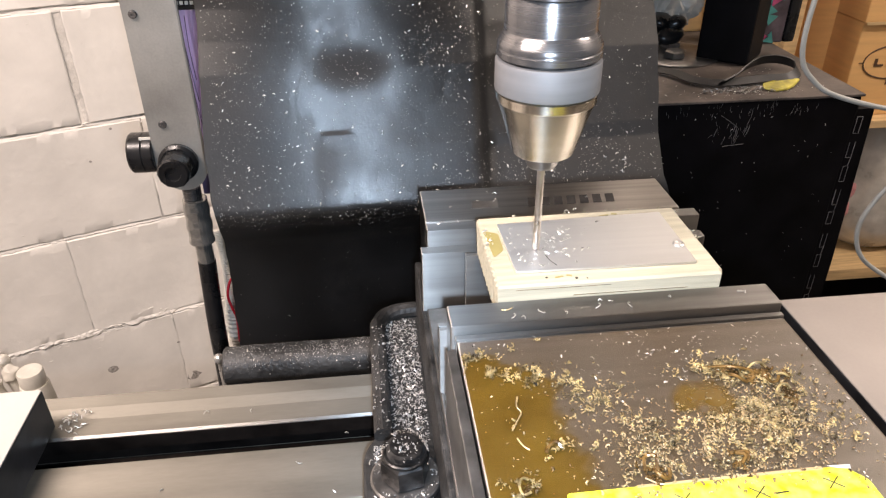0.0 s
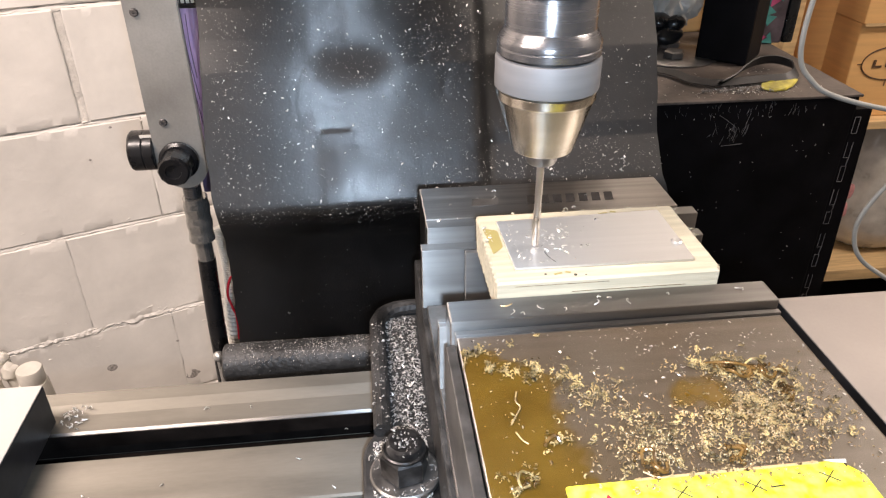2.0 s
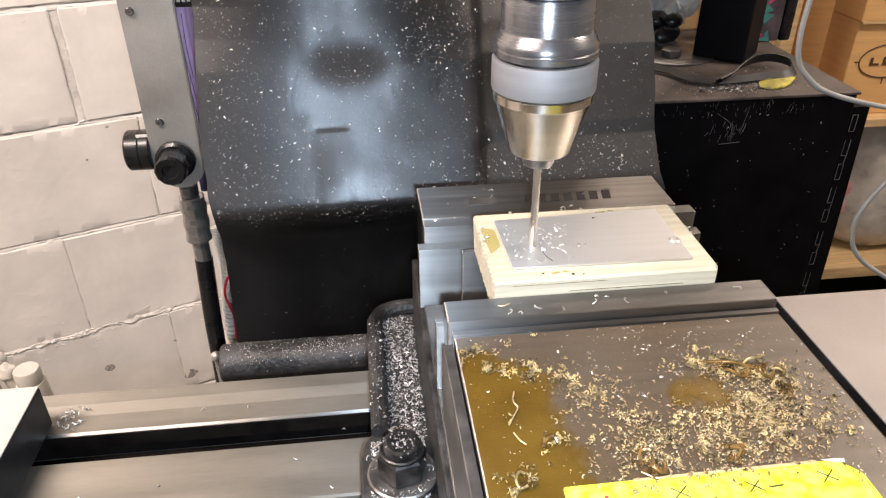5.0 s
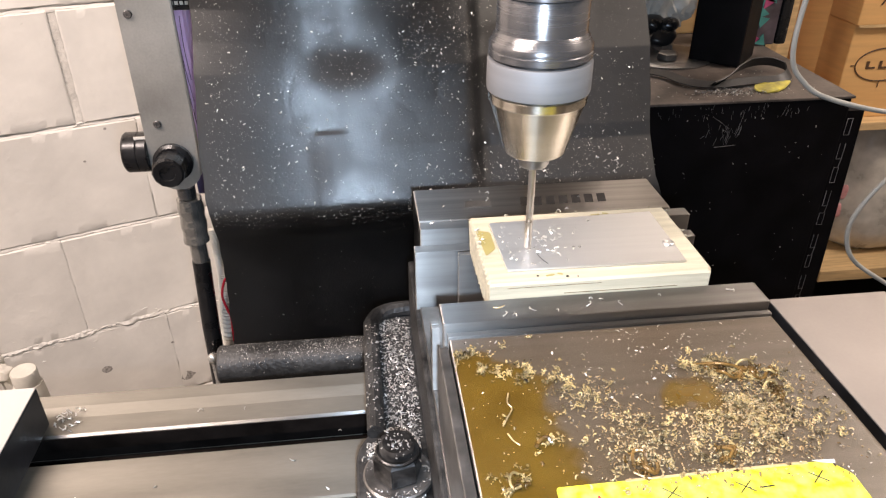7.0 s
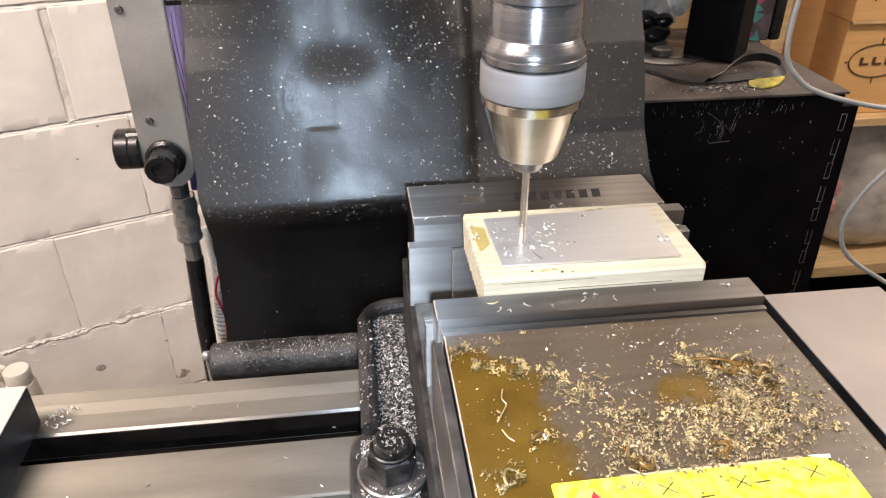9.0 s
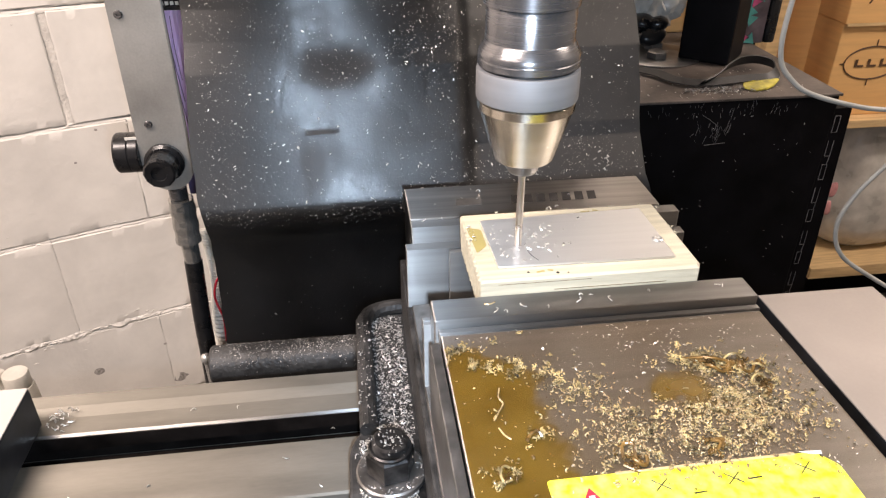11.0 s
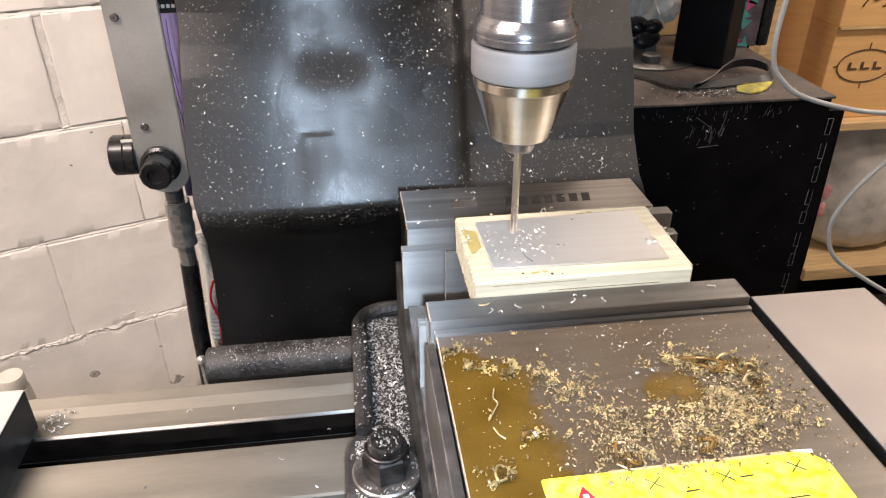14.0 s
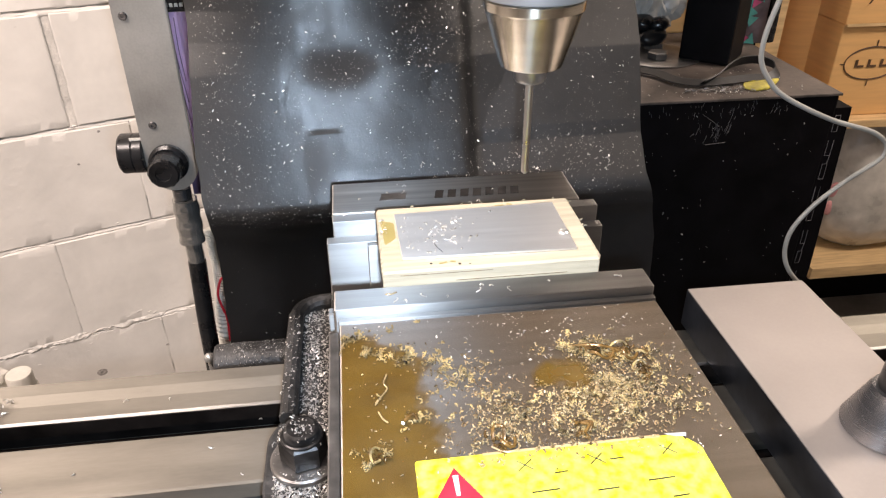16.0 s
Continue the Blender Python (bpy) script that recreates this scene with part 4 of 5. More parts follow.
# ---- black cabinet with a post, behind the table ----
def cabinet():
    t = thing("black_cabinet", "scuffed matt black machine cabinet with a grey top plate", "cabinet", pose(0.32, 0.4, -0.95))
    put("body", box(0.19, 0.4430, 0.2665, 0.56, -0.948, 0.0872, 0.002), M["black_paint"], t)
    bm = bmesh.new()
    side = [(0.4432, -0.948), (0.4720, -0.948), (0.4655, -0.100), (0.4600, 0.0740), (0.4432, 0.0740)]
    near, far = [bm.verts.new((x, 0.2672, z)) for x, z in side], [bm.verts.new((x, 0.56, z)) for x, z in side]
    bm.faces.new(near), bm.faces.new(far[::-1])
    for k in range(5):
        bm.faces.new((near[k], far[k], far[(k + 1) % 5], near[(k + 1) % 5]))
    bmesh.ops.recalc_face_normals(bm, faces=bm.faces[:])
    put("side_flange", bm, M["black_paint"], t, "black side panel spreading towards the floor")
    put("top_plate", box(0.19, 0.4445, 0.2640, 0.565, 0.0874, 0.0900, 0.0008), M["top_plate"], t, "dusty brown-grey top plate")
    # scuffed marks
    r = random.Random(5)
    bm = bmesh.new()
    for k in range(30):
        x, z = r.gauss(0.316, 0.012), r.gauss(0.054, 0.007)
        h = r.choice((0.003, 0.005, 0.008, 0.013))
        a = r.choice((0.25, 0.3, 0.35, -0.4, 1.2, -1.5))
        tube([Vector((x, 0.2664, z)), Vector((x + a * h * 0.5, 0.2664, z + h * 0.55)), Vector((x + a * h * r.uniform(0.6, 1.1), 0.2664, z + h))], r.uniform(0.00008, 0.00022), 4, bm)
    tube([Vector((0.312, 0.2664, 0.0425)), Vector((0.333, 0.2664, 0.0440))], 0.00028, 4, bm)
    for k in range(60):
        x, z = r.uniform(0.25, 0.40), r.uniform(0.070, 0.0825)
        d = r.uniform(0.001, 0.005)
        tube([Vector((x, 0.2664, z)), Vector((x + r.uniform(-0.4, 0.4) * d, 0.2664, z + d))], 0.00015, 4, bm)
    tagged(put("scuff_marks", bm, M["chalk"], t, "pale scuffs and scratches"), kind="stuff")
    for k in range(12):
        z = 0.066 - k * 0.0262
        bm = bmesh.new()
        x0, x1 = 0.4450 + r.uniform(-0.0006, 0.0006), 0.4505
        h = r.uniform(0.014, 0.018)
        for a, b in (((x0, z), (x1, z)), ((x0, z - h), (x1, z - h)), ((x1, z), (x1, z - h)), ((x0, z), (x0, z - h)), ((x1, z - h), (x1 - 0.001, z - 0.0262)))[k % 2:4 + k % 2]:
            tube([Vector((a[0], 0.2669, a[1])), Vector((b[0], 0.2669, b[1]))], r.uniform(0.0002, 0.0004), 5, bm)
        put("edge_mark", bm, M["chalk"], t, "pale worn bracket-shaped mark")
    return t


cabinet()


def post():
    t = thing("post", "black square post on a round bolted foot plate", "post", pose(0.37, 0.43, 0.0962))
    put("flange", lathe([(0.048, 0.0962), (0.050, 0.0966), (0.050, 0.0975), (0.049, 0.0980), (0.02, 0.0982)], 64, axis=Matrix.Translation((0.312, 0.415, 0))), M["washer"], t, "round steel foot plate", smooth=True)
    bm = box(-0.0275, 0.0275, -0.0275, 0.0275, 0.0964, 0.75, 0.003)
    bmesh.ops.transform(bm, matrix=Matrix.Translation((0.3700, 0.4000, 0)) @ Matrix.Rotation(radians(-42), 4, "Z"), verts=bm.verts[:])
    put("square_tube", bm, M["black_paint"], t)
    for x, y in ((0.3075, 0.398), (0.318, 0.436)):
        put("bolt_head", lathe([(0.0105, 0.0983), (0.0115, 0.0988), (0.0115, 0.1050), (0.0095, 0.1062)], 6, axis=Matrix.Translation((x, y, 0))), M["washer"], t, "steel bolt head")
    return t


post().location.z -= 0.006


def top_clutter():
    t = thing("black_strap", "black strap curled on the cabinet top", "strap", pose(0.37, 0.33, 0.0962))
    line = smooth_line([(0.262, 0.352, 0.0985), (0.279, 0.336, 0.0985), (0.289, 0.312, 0.0985), (0.309, 0.297, 0.0985), (0.335, 0.298, 0.0985), (0.364, 0.303, 0.0985), (0.388, 0.301, 0.0990), (0.402, 0.311, 0.1010),
                        (0.402, 0.324, 0.1050), (0.386, 0.331, 0.1085), (0.366, 0.329, 0.1080), (0.347, 0.320, 0.1050), (0.330, 0.308, 0.1010), (0.312, 0.299, 0.0990)], 8)
    bm = bmesh.new()
    prev = None
    for k, p in enumerate(line):
        d = (line[min(k + 1, len(line) - 1)] - line[max(k - 1, 0)]).normalized()
        roll = radians(float(np.interp(k, [0, 40, 64, 80, 112], [20, 25, 60, 70, 30])))
        out = Vector((-d.y, d.x, 0)).normalized() * math.cos(roll) + Vector((0, 0, 1)) * math.sin(roll)
        nrm = d.cross(out).normalized() * 0.0012
        q = [bm.verts.new(c) for c in (p - out * 0.0004, p + out * 0.0095, p + out * 0.0095 + nrm, p - out * 0.0004 + nrm)]
        for v in q:
            v.co.z = max(v.co.z, 0.0963)
        if prev:
            for n in range(4):
                bm.faces.new((prev[n], prev[(n + 1) % 4], q[(n + 1) % 4], q[n]))
        prev = q
    bmesh.ops.recalc_face_normals(bm, faces=bm.faces[:])
    put("band", bm, M["strap_black"], t, smooth=True)
    bm = bmesh.new()
    tag = [(-0.0235, -0.002), (-0.015, -0.0095), (-0.004, -0.0105), (0.008, -0.006), (0.024, 0.004), (0.016, 0.0065), (-0.004, 0.0060), (-0.018, 0.0055)]
    prism(rounded(tag, 0.003, 3), 0.0, 0.0012, 0.0003, bm)
    for v in bm.verts:
        v.co.z += 0.0035 * max(0.0, v.co.y + 0.004) / 0.010 + 0.0012 * math.sin(v.co.x * 220) ** 2
    tagged(part("yellow_tag", bm, M["tag_yellow"], m=pose(0.3745, 0.2925, 0.0963, 0, 0, 10)), "crumpled yellow plastic tag under the black strap", "tag")
    d = thing("metal_shavings", "dark metal shavings heaped before the black strap", "shavings", pose(0.33, 0.285, 0.0962), kind="stuff")
    bm = bmesh.new()
    for _ in range(70):
        x, yy = rng.uniform(0.292, 0.362), rng.gauss(0.2865, 0.0030)
        r0, a0 = rng.uniform(0.0010, 0.0024), rng.uniform(0, 6.28)
        tube([Vector((x + r0 * math.cos(a0 + k * 0.8), yy + r0 * math.sin(a0 + k * 0.8), 0.0970 + 0.0006 * k)) for k in range(5)], 0.0004, 5, bm)
    put("shavings", bm, M["washer"], d)
    # clutter on the far side of the cabinet
    c = thing("black_clamp", "black lumpy clamp lying behind the rubber cover", "clamp", pose(0.30, 0.45, 0.0962))
    for (x, yy, z, s) in ((0.314, 0.440, 0.110, 0.017), (0.322, 0.446, 0.122, 0.013), (0.306, 0.450, 0.124, 0.015)):
        bm = bmesh.new()
        bmesh.ops.create_icosphere(bm, subdivisions=3, radius=s)
        for v in bm.verts:
            v.co *= 1 + 0.25 * noise.noise(v.co * 60 + Vector((x * 90, 0, 0)))
            v.co.z = max(v.co.z * 0.7, 0.0964 - z)
        bmesh.ops.translate(bm, vec=(x, yy, z), verts=bm.verts[:])
        put("lump", bm, M["black_plastic"], c, smooth=True)
    p = thing("packet", "crumpled packet in pink and teal behind the post", "packet", pose(0.45, 0.44, 0.0962))
    put("sheet", box(0.400, 0.4560, 0.4450, 0.4530, 0.0964, 0.26, 0.002), M["packet_grey"], p)
    put("dark_edge", box(0.4565, 0.4700, 0.4430, 0.4560, 0.0964, 0.26, 0.004), M["black_plastic"], p, "black wrapped edge")
    for k in range(12):
        x, z, a = 0.410 + 0.010 * (k % 4) + 0.004 * (k % 3), 0.104 + 0.017 * (k // 4) + 0.006 * (k % 2), k * 1.3
        bm = prism([(0, 0), (0.015, 0.002), (0.006, 0.013)], 0.0, 0.0008)
        bmesh.ops.transform(bm, matrix=Matrix.Translation((x, 0.4445, z)) @ Matrix.Rotation(radians(90), 4, "X") @ Matrix.Rotation(a, 4, "Z"), verts=bm.verts[:])
        put("printed_patch", bm, M["teal"] if k % 2 else M["pink"], p)
    b = thing("crumpled_packaging", "crumpled clear and white packaging behind the rubber cover", "packaging", pose(0.33, 0.46, 0.0962))
    bm = bmesh.new()
    bmesh.ops.create_icosphere(bm, subdivisions=5, radius=1)
    for v in bm.verts:
        d = v.co.normalized()
        w = 1 + 0.35 * noise.noise(d * 2.3) + 0.22 * abs(noise.noise(d * 6.5)) + 0.10 * abs(noise.noise(d * 15))
        v.co = Vector((0.325 + 0.036 * d.x * w, 0.478 + 0.022 * d.y * w, max(0.0964, 0.150 + 0.046 * d.z * w)))
    put("film", bm, M["bag"], b, smooth=True)
    put("print_stripe", box(0.312, 0.336, 0.4500, 0.4512, 0.158, 0.163), M["red"], b, "red printed stripe")
    u = thing("tan_carton", "plain tan carton standing behind the post", "carton", pose(0.37, 0.53, 0.0962))
    put("carton", box(0.352, 0.425, 0.505, 0.555, 0.0963, 0.24, 0.003), M["card"], u)


seen = set(scene.objects)
top_clutter()
for ob in set(scene.objects) - seen:
    if not ob.parent:
        ob.location.z -= 0.006


# ---- storage behind, to the east ----
def storage():
    t = thing("storage_shelf", "pale timber shelf with two boards", "shelf", pose(1.1, 0.95, -0.948))
    put("board", box(0.83, 1.75, 0.970, 1.30, -0.250, -0.232, 0.002), M["shelf_wood"], t)
    put("board", box(1.03, 1.75, 0.98, 1.30, -0.640, -0.610, 0.002), M["shelf_wood"], t)
    put("upright", box(0.798, 0.826, 1.00, 1.03, -0.948, 0.55, 0.002), M["shelf_wood"], t)
    put("upright", box(1.70, 1.74, 0.80, 0.84, -0.948, 0.55, 0.002), M["shelf_wood"], t)
    # added black sheet that paints the shade behind and below the boards
    put("shade_panel", box(0.80, 1.75, 1.31, 1.325, -0.948, 0.55), M["black_paint"], t, "black panel standing in for the shade under the shelf")
    c = thing("cardboard_box", "brown cardboard box with a dark oval printed mark", "cardboard box", pose(1.15, 1.12, -0.232))
    put("carton", box(0.955, 1.40, 1.000, 1.28, -0.2318, -0.036, 0.003), M["card"], c)
    put("lid_flap", box(0.952, 1.40, 0.992, 1.28, -0.0355, 0.13, 0.003), M["card"], c)
    put("tape_line", box(0.956, 1.40, 0.9905, 0.9915, -0.040, -0.034), M["shelf_wood"], c)
    for rx, rz in ((0.062, 0.034), ):
        pts = [Vector((1.040 + rx * math.cos(a), 0.9990, -0.118 + rz * math.sin(a))) for a in [2 * math.pi * k / 40 for k in range(41)]]
        put("printed_oval", tube(pts, 0.0014, 6), M["card_dark"], c, "dark printed oval")
    for x in (1.012, 1.040, 1.068):
        bm = box(x - 0.010, x - 0.004, 0.9982, 0.9990, -0.126, -0.110)
        box(x - 0.004, x + 0.010, 0.9982, 0.9990, -0.126, -0.122, bm=bm)
        put("printed_bar", bm, M["card_dark"], c)
    for x0, x1, z0, z1 in ((1.039, 1.041, -0.084, -0.070), (1.039, 1.041, -0.166, -0.152), (0.968, 0.978, -0.119, -0.117), (1.102, 1.112, -0.119, -0.117)):
        put("printed_tick", box(x0, x1, 0.9982, 0.9990, z0, z1), M["card_dark"], c)
    for k in range(6):
        bm = tube([Vector((0.990 + k * 0.022, 0.9900, 0.004 + 0.012 * (k % 2))), Vector((1.004 + k * 0.022, 0.9900, 0.028 - 0.008 * (k % 3)))], 0.0016, 5)
        put("pen_bar", bm, M["card_dark"], c)
    r = thing("rolled_cardboard", "curved sheet of brown cardboard standing on end", "cardboard", pose(0.88, 1.06, -0.232))
    bm = bmesh.new()
    n = 28
    lo, hi = [], []
    for k in range(n + 1):
        a = radians(150 + 118 * k / n)
        x, y = 0.915 + 0.065 * math.cos(a), 1.09 + 0.06 * math.sin(a)
        lo.append(bm.verts.new((x, y, -0.2315)))
        hi.append(bm.verts.new((x, y, 0.30)))
    for k in range(n):
        bm.faces.new((lo[k], lo[k + 1], hi[k + 1], hi[k]))
    bmesh.ops.solidify(bm, geom=bm.faces[:], thickness=0.004)
    put("sheet", bm, M["card"], r, smooth=True)
    put("edge", box(0.832, 0.846, 1.04, 1.10, -0.2315, 0.30, 0.001), M["shelf_wood"], r, "pale edge")
    g = thing("plastic_bag", "cloudy plastic bag of parts on the lower shelf", "plastic bag", pose(1.2, 1.14, -0.61))
    bm = bmesh.new()
    bmesh.ops.create_icosphere(bm, subdivisions=5, radius=1)
    for v in bm.verts:
        d = v.co.normalized()
        q = Vector((math.copysign(abs(d.x) ** 0.6, d.x), math.copysign(abs(d.y) ** 0.7, d.y), math.copysign(abs(d.z) ** 0.6, d.z)))
        w = 1 + 0.06 * noise.noise(q * 2.1) + 0.015 * noise.noise(q * 9)
        v.co = Vector((1.22 + 0.15 * q.x * w, 1.14 + 0.13 * q.y * w, max(-0.6095, -0.425 + 0.19 * q.z * w)))
    put("bag", bm, M["bag"], g, smooth=True)
    for x, z in ((1.084, -0.440), (1.084, -0.488)):
        bm = bmesh.new()
        bmesh.ops.create_icosphere(bm, subdivisions=3, radius=0.014)
        bmesh.ops.transform(bm, matrix=Matrix.Translation((x, 1.056, z)) @ Matrix.Diagonal((1, 0.4, 1.4, 1)), verts=bm.verts[:])
        put("red_print", bm, M["faint_red"], g, "faint red print", smooth=True)


storage()


def cable():
    t = thing("signal_cable", "grey signal cable looping in front of the cabinet", "cable", pose(0.345, 0.2, 0.255))
    line = [(0.342, 0.20, 0.30), (0.328, 0.20, 0.20), (0.3285, 0.20, 0.150), (0.345, 0.20, 0.127), (0.3685, 0.20, 0.1135), (0.4180, 0.20, 0.1000), (0.4700, 0.20, 0.092),
            (0.4880, 0.20, 0.074), (0.4620, 0.20, 0.044), (0.4400, 0.20, 0.015), (0.4288, 0.20, -0.0172), (0.4400, 0.20, -0.050), (0.4764, 0.20, -0.0787), (0.560, 0.19, -0.125), (0.66, 0.16, -0.16)]
    put("sheath", tube(smooth_line(line, 8), 0.0022, 14), M["grey_cable"], t, smooth=True)
    put("plug", lathe([(0.006, 0), (0.008, 0.002), (0.008, 0.03), (0.005, 0.034)], 24, axis=Matrix.Translation((0.66, 0.16, -0.17))), M["black_plastic"], t, smooth=True)
    return t


loop = cable()


# ---- oil and swarf ----
def oil_depth(x, y):
    """How deep the oil lies on the moving jaw, from 0 to 1."""
    v = Vector((x, y, 0))
    ragged = 0.006 * noise.noise(v * 110) + 0.003 * noise.noise(v * 330)
    edge = float(np.interp(y, [-0.240, -0.200, -0.178, -0.160, -0.148, -0.135, -0.125, -0.114, -0.108], [0.050, 0.049, 0.046, 0.041, 0.043, 0.042, 0.034, 0.018, -0.01]))
    d = 0.85 / (1 + math.exp((x - edge + ragged) / 0.0030))
    for cx, cy, rx, ry, k in ((0.0985, -0.1510, 0.0145, 0.0115, 0.9), (0.112, -0.163, 0.022, 0.010, 0.65), (0.118, -0.139, 0.018, 0.006, 0.6),
                              (0.066, -0.172, 0.014, 0.016, 0.5), (0.132, -0.172, 0.014, 0.016, 0.3), (0.09, -0.182, 0.03, 0.006, 0.45)):
        r = math.hypot((x - cx + ragged) / rx, (y - cy + ragged) / ry)
        d = max(d, k / (1 + math.exp((r - 1) / 0.14)))
    thin = 0.40 + 0.15 * noise.noise(v * 26 + Vector((5, 0, 0)))
    return min(1.0, max(d, thin))


def oil_film_sheet():
    x0, x1, y0, y1, nx, ny = 0.0048, 0.1562, -0.2440, -0.1042, 170, 150
    vs = [(x0 + (x1 - x0) * i / nx - 0.08, y0 + (y1 - y0) * j / ny + 0.17, 0.0) for j in range(ny + 1) for i in range(nx + 1)]
    fs = [(j * (nx + 1) + i, j * (nx + 1) + i + 1, (j + 1) * (nx + 1) + i + 1, (j + 1) * (nx + 1) + i) for j in range(ny) for i in range(nx)]
    me = bpy.data.meshes.new("oil_film")
    me.from_pydata(vs, [], fs)
    at = me.attributes.new("depth", "FLOAT", "POINT")
    at.data.foreach_set("value", [oil_depth(x + 0.08, y - 0.17) for x, y, z in vs])
    me.materials.append(M["oil"])
    ob = new("oil_film", me)
    ob.matrix_basis = pose(0.08, -0.17, 0.12036)
    return rides(tagged(ob, "thin pool of brown cutting oil on the moving jaw", "oil", kind="stuff"))


oil_film_sheet()


def flakes(spots, size, curl=0.5, bend=4):
    """Many bent metal shavings as one mesh: a ribbon with thickness for every spot (place, normal)."""
    vs, fs = [], []
    for p, nrm in spots:
        L = size * rng.choice((0.4, 0.6, 0.8, 1.0, 1.0, 1.5))
        w = L * rng.uniform(0.25, 0.55)
        th = L * 0.10
        a = rng.uniform(0, 2 * math.pi)
        z = Vector(nrm).normalized()
        x = z.orthogonal().normalized()
        x = Matrix.Rotation(a, 3, z) @ x
        y = z.cross(x)
        tilt = Matrix.Rotation(rng.uniform(-0.7, 0.7), 3, x) @ Matrix.Rotation(rng.uniform(-0.5, 0.5), 3, y)
        x, y2, z2 = tilt @ x, tilt @ y, tilt @ z
        c = rng.uniform(0.2, 1.0) * curl
        base = len(vs)
        for k in range(bend):
            u = k / (bend - 1) - 0.5
            mid = Vector(p) + z * (L * 0.16) + x * (u * L) + z2 * (c * L * (0.25 - u * u)) + y2 * (0.35 * L * u * u * c)
            ww = w * (1 - 0.5 * abs(2 * u)) / 2
            vs += [mid - y2 * ww, mid + y2 * ww, mid + y2 * ww + z2 * th, mid - y2 * ww + z2 * th]
        for k in range(bend - 1):
            q = base + 4 * k
            for j in range(4):
                fs.append((q + j, q + (j + 1) % 4, q + 4 + (j + 1) % 4, q + 4 + j))
        fs.append((base + 3, base + 2, base + 1, base))
        q = base + 4 * (bend - 1)
        fs.append((q, q + 1, q + 2, q + 3))
    return vs, fs


def crumbs(name, spots, size, mat, label, base=(0, 0, 0)):
    """Drill crumbs: short thick curls, each a bent and twisted bar with rounded flanks, as one mesh."""
    vs, fs = [], []
    for p, nrm in spots:
        L = size * rng.choice((0.5, 0.7, 0.9, 1.0, 1.2, 1.5))
        rad, th = L * rng.uniform(0.30, 0.5), L * rng.uniform(0.16, 0.26)
        sweep, start, rise = rng.uniform(1.6, 4.2), rng.uniform(0, 6.28), rng.uniform(-0.3, 0.5) * L
        turn = Matrix.Rotation(rng.uniform(-0.9, 0.9), 3, "X") @ Matrix.Rotation(rng.uniform(-0.9, 0.9), 3, "Y")
        c = Vector(p) - Vector(base) + Vector((0, 0, th + 0.25 * rad))
        n0 = len(vs)
        for k in range(5):
            a = start + sweep * k / 4
            o = Vector((math.cos(a), math.sin(a), 0))
            w = th * (0.55 if k in (0, 4) else 1.0) * rng.uniform(0.8, 1.2)
            m = o * rad + Vector((0, 0, rise * (k / 4 - 0.5)))
            for d in ((1, 0), (0.3, 1), (-1, 0.4), (-0.4, -1)):
                q = c + turn @ (m + o * (w * d[0]) + Vector((0, 0, w * d[1])))
                q.z = max(q.z, p[2] - base[2] - 0.0001)
                vs.append(q)
        for k in range(4):
            q = n0 + 4 * k
            for j in range(4):
                fs.append((q + j, q + (j + 1) % 4, q + 4 + (j + 1) % 4, q + 4 + j))
        fs.append((n0 + 3, n0 + 2, n0 + 1, n0))
        fs.append((n0 + 16, n0 + 17, n0 + 18, n0 + 19))
    me = bpy.data.meshes.new(name)
    me.from_pydata([tuple(v) for v in vs], [], fs)
    me.materials.append(mat)
    for f in me.polygons:
        f.use_smooth = True
    ob = new(name, me)
    ob.matrix_basis = Matrix.Translation(base)
    return rides(tagged(ob, label, "swarf", kind="stuff"))


def swarf(name, spots, size, mat, label, moving=True, curl=0.5, bend=4, base=(0, 0, 0)):
    vs, fs = flakes([(Vector(p) - Vector(base), n) for p, n in spots], size, curl, bend)
    me = bpy.data.meshes.new(name)
    me.from_pydata([tuple(v) for v in vs], [], fs)
    me.materials.append(mat)
    ob = new(name, me)
    ob.matrix_basis = Matrix.Translation(base)
    tagged(ob, label, "swarf", kind="stuff")
    return rides(ob) if moving else ob


UP = (0, 0, 1)


def curl_bits(name, spots, size, mat, label, base=(0, 0, 0)):
    """Thin curled shavings lying loose, as one mesh."""
    bm = bmesh.new()
    for p, _ in spots:
        r0, a0, sweep, th = size * rng.uniform(0.25, 0.6), rng.uniform(0, 6.28), rng.uniform(0.8, 2.8), size * rng.uniform(0.05, 0.09)
        c = Vector(p) - Vector(base) + Vector((0, 0, th))
        grow = rng.uniform(-0.5, 0.8)
        tube([c + Vector((r0 * (1 + grow * k / 7) * math.cos(a0 + sweep * k / 7), r0 * (1 + grow * k / 7) * math.sin(a0 + sweep * k / 7), 0.5 * r0 * math.sin(k * 0.45) * rng.uniform(0.6, 1.2))) for k in range(8)], th, 5, bm)
    ob = part(name, bm, mat, m=Matrix.Translation(base), smooth=True)
    return rides(tagged(ob, label, "swarf", kind="stuff"))




def gauss(n, cx, cy, sx, sy, z, ang=0.0, lim=(0.006, 0.155, -0.240, -0.1045)):
    out = []
    ca, sa = math.cos(radians(ang)), math.sin(radians(ang))
    while len(out) < n:
        u, v = rng.gauss(0, sx), rng.gauss(0, sy)
        x, y = cx + u * ca - v * sa, cy + u * sa + v * ca
        if lim[0] < x < lim[1] and lim[2] < y < lim[3]:
            out.append(((x, y, z), UP))
    return out


ZO = 0.1206


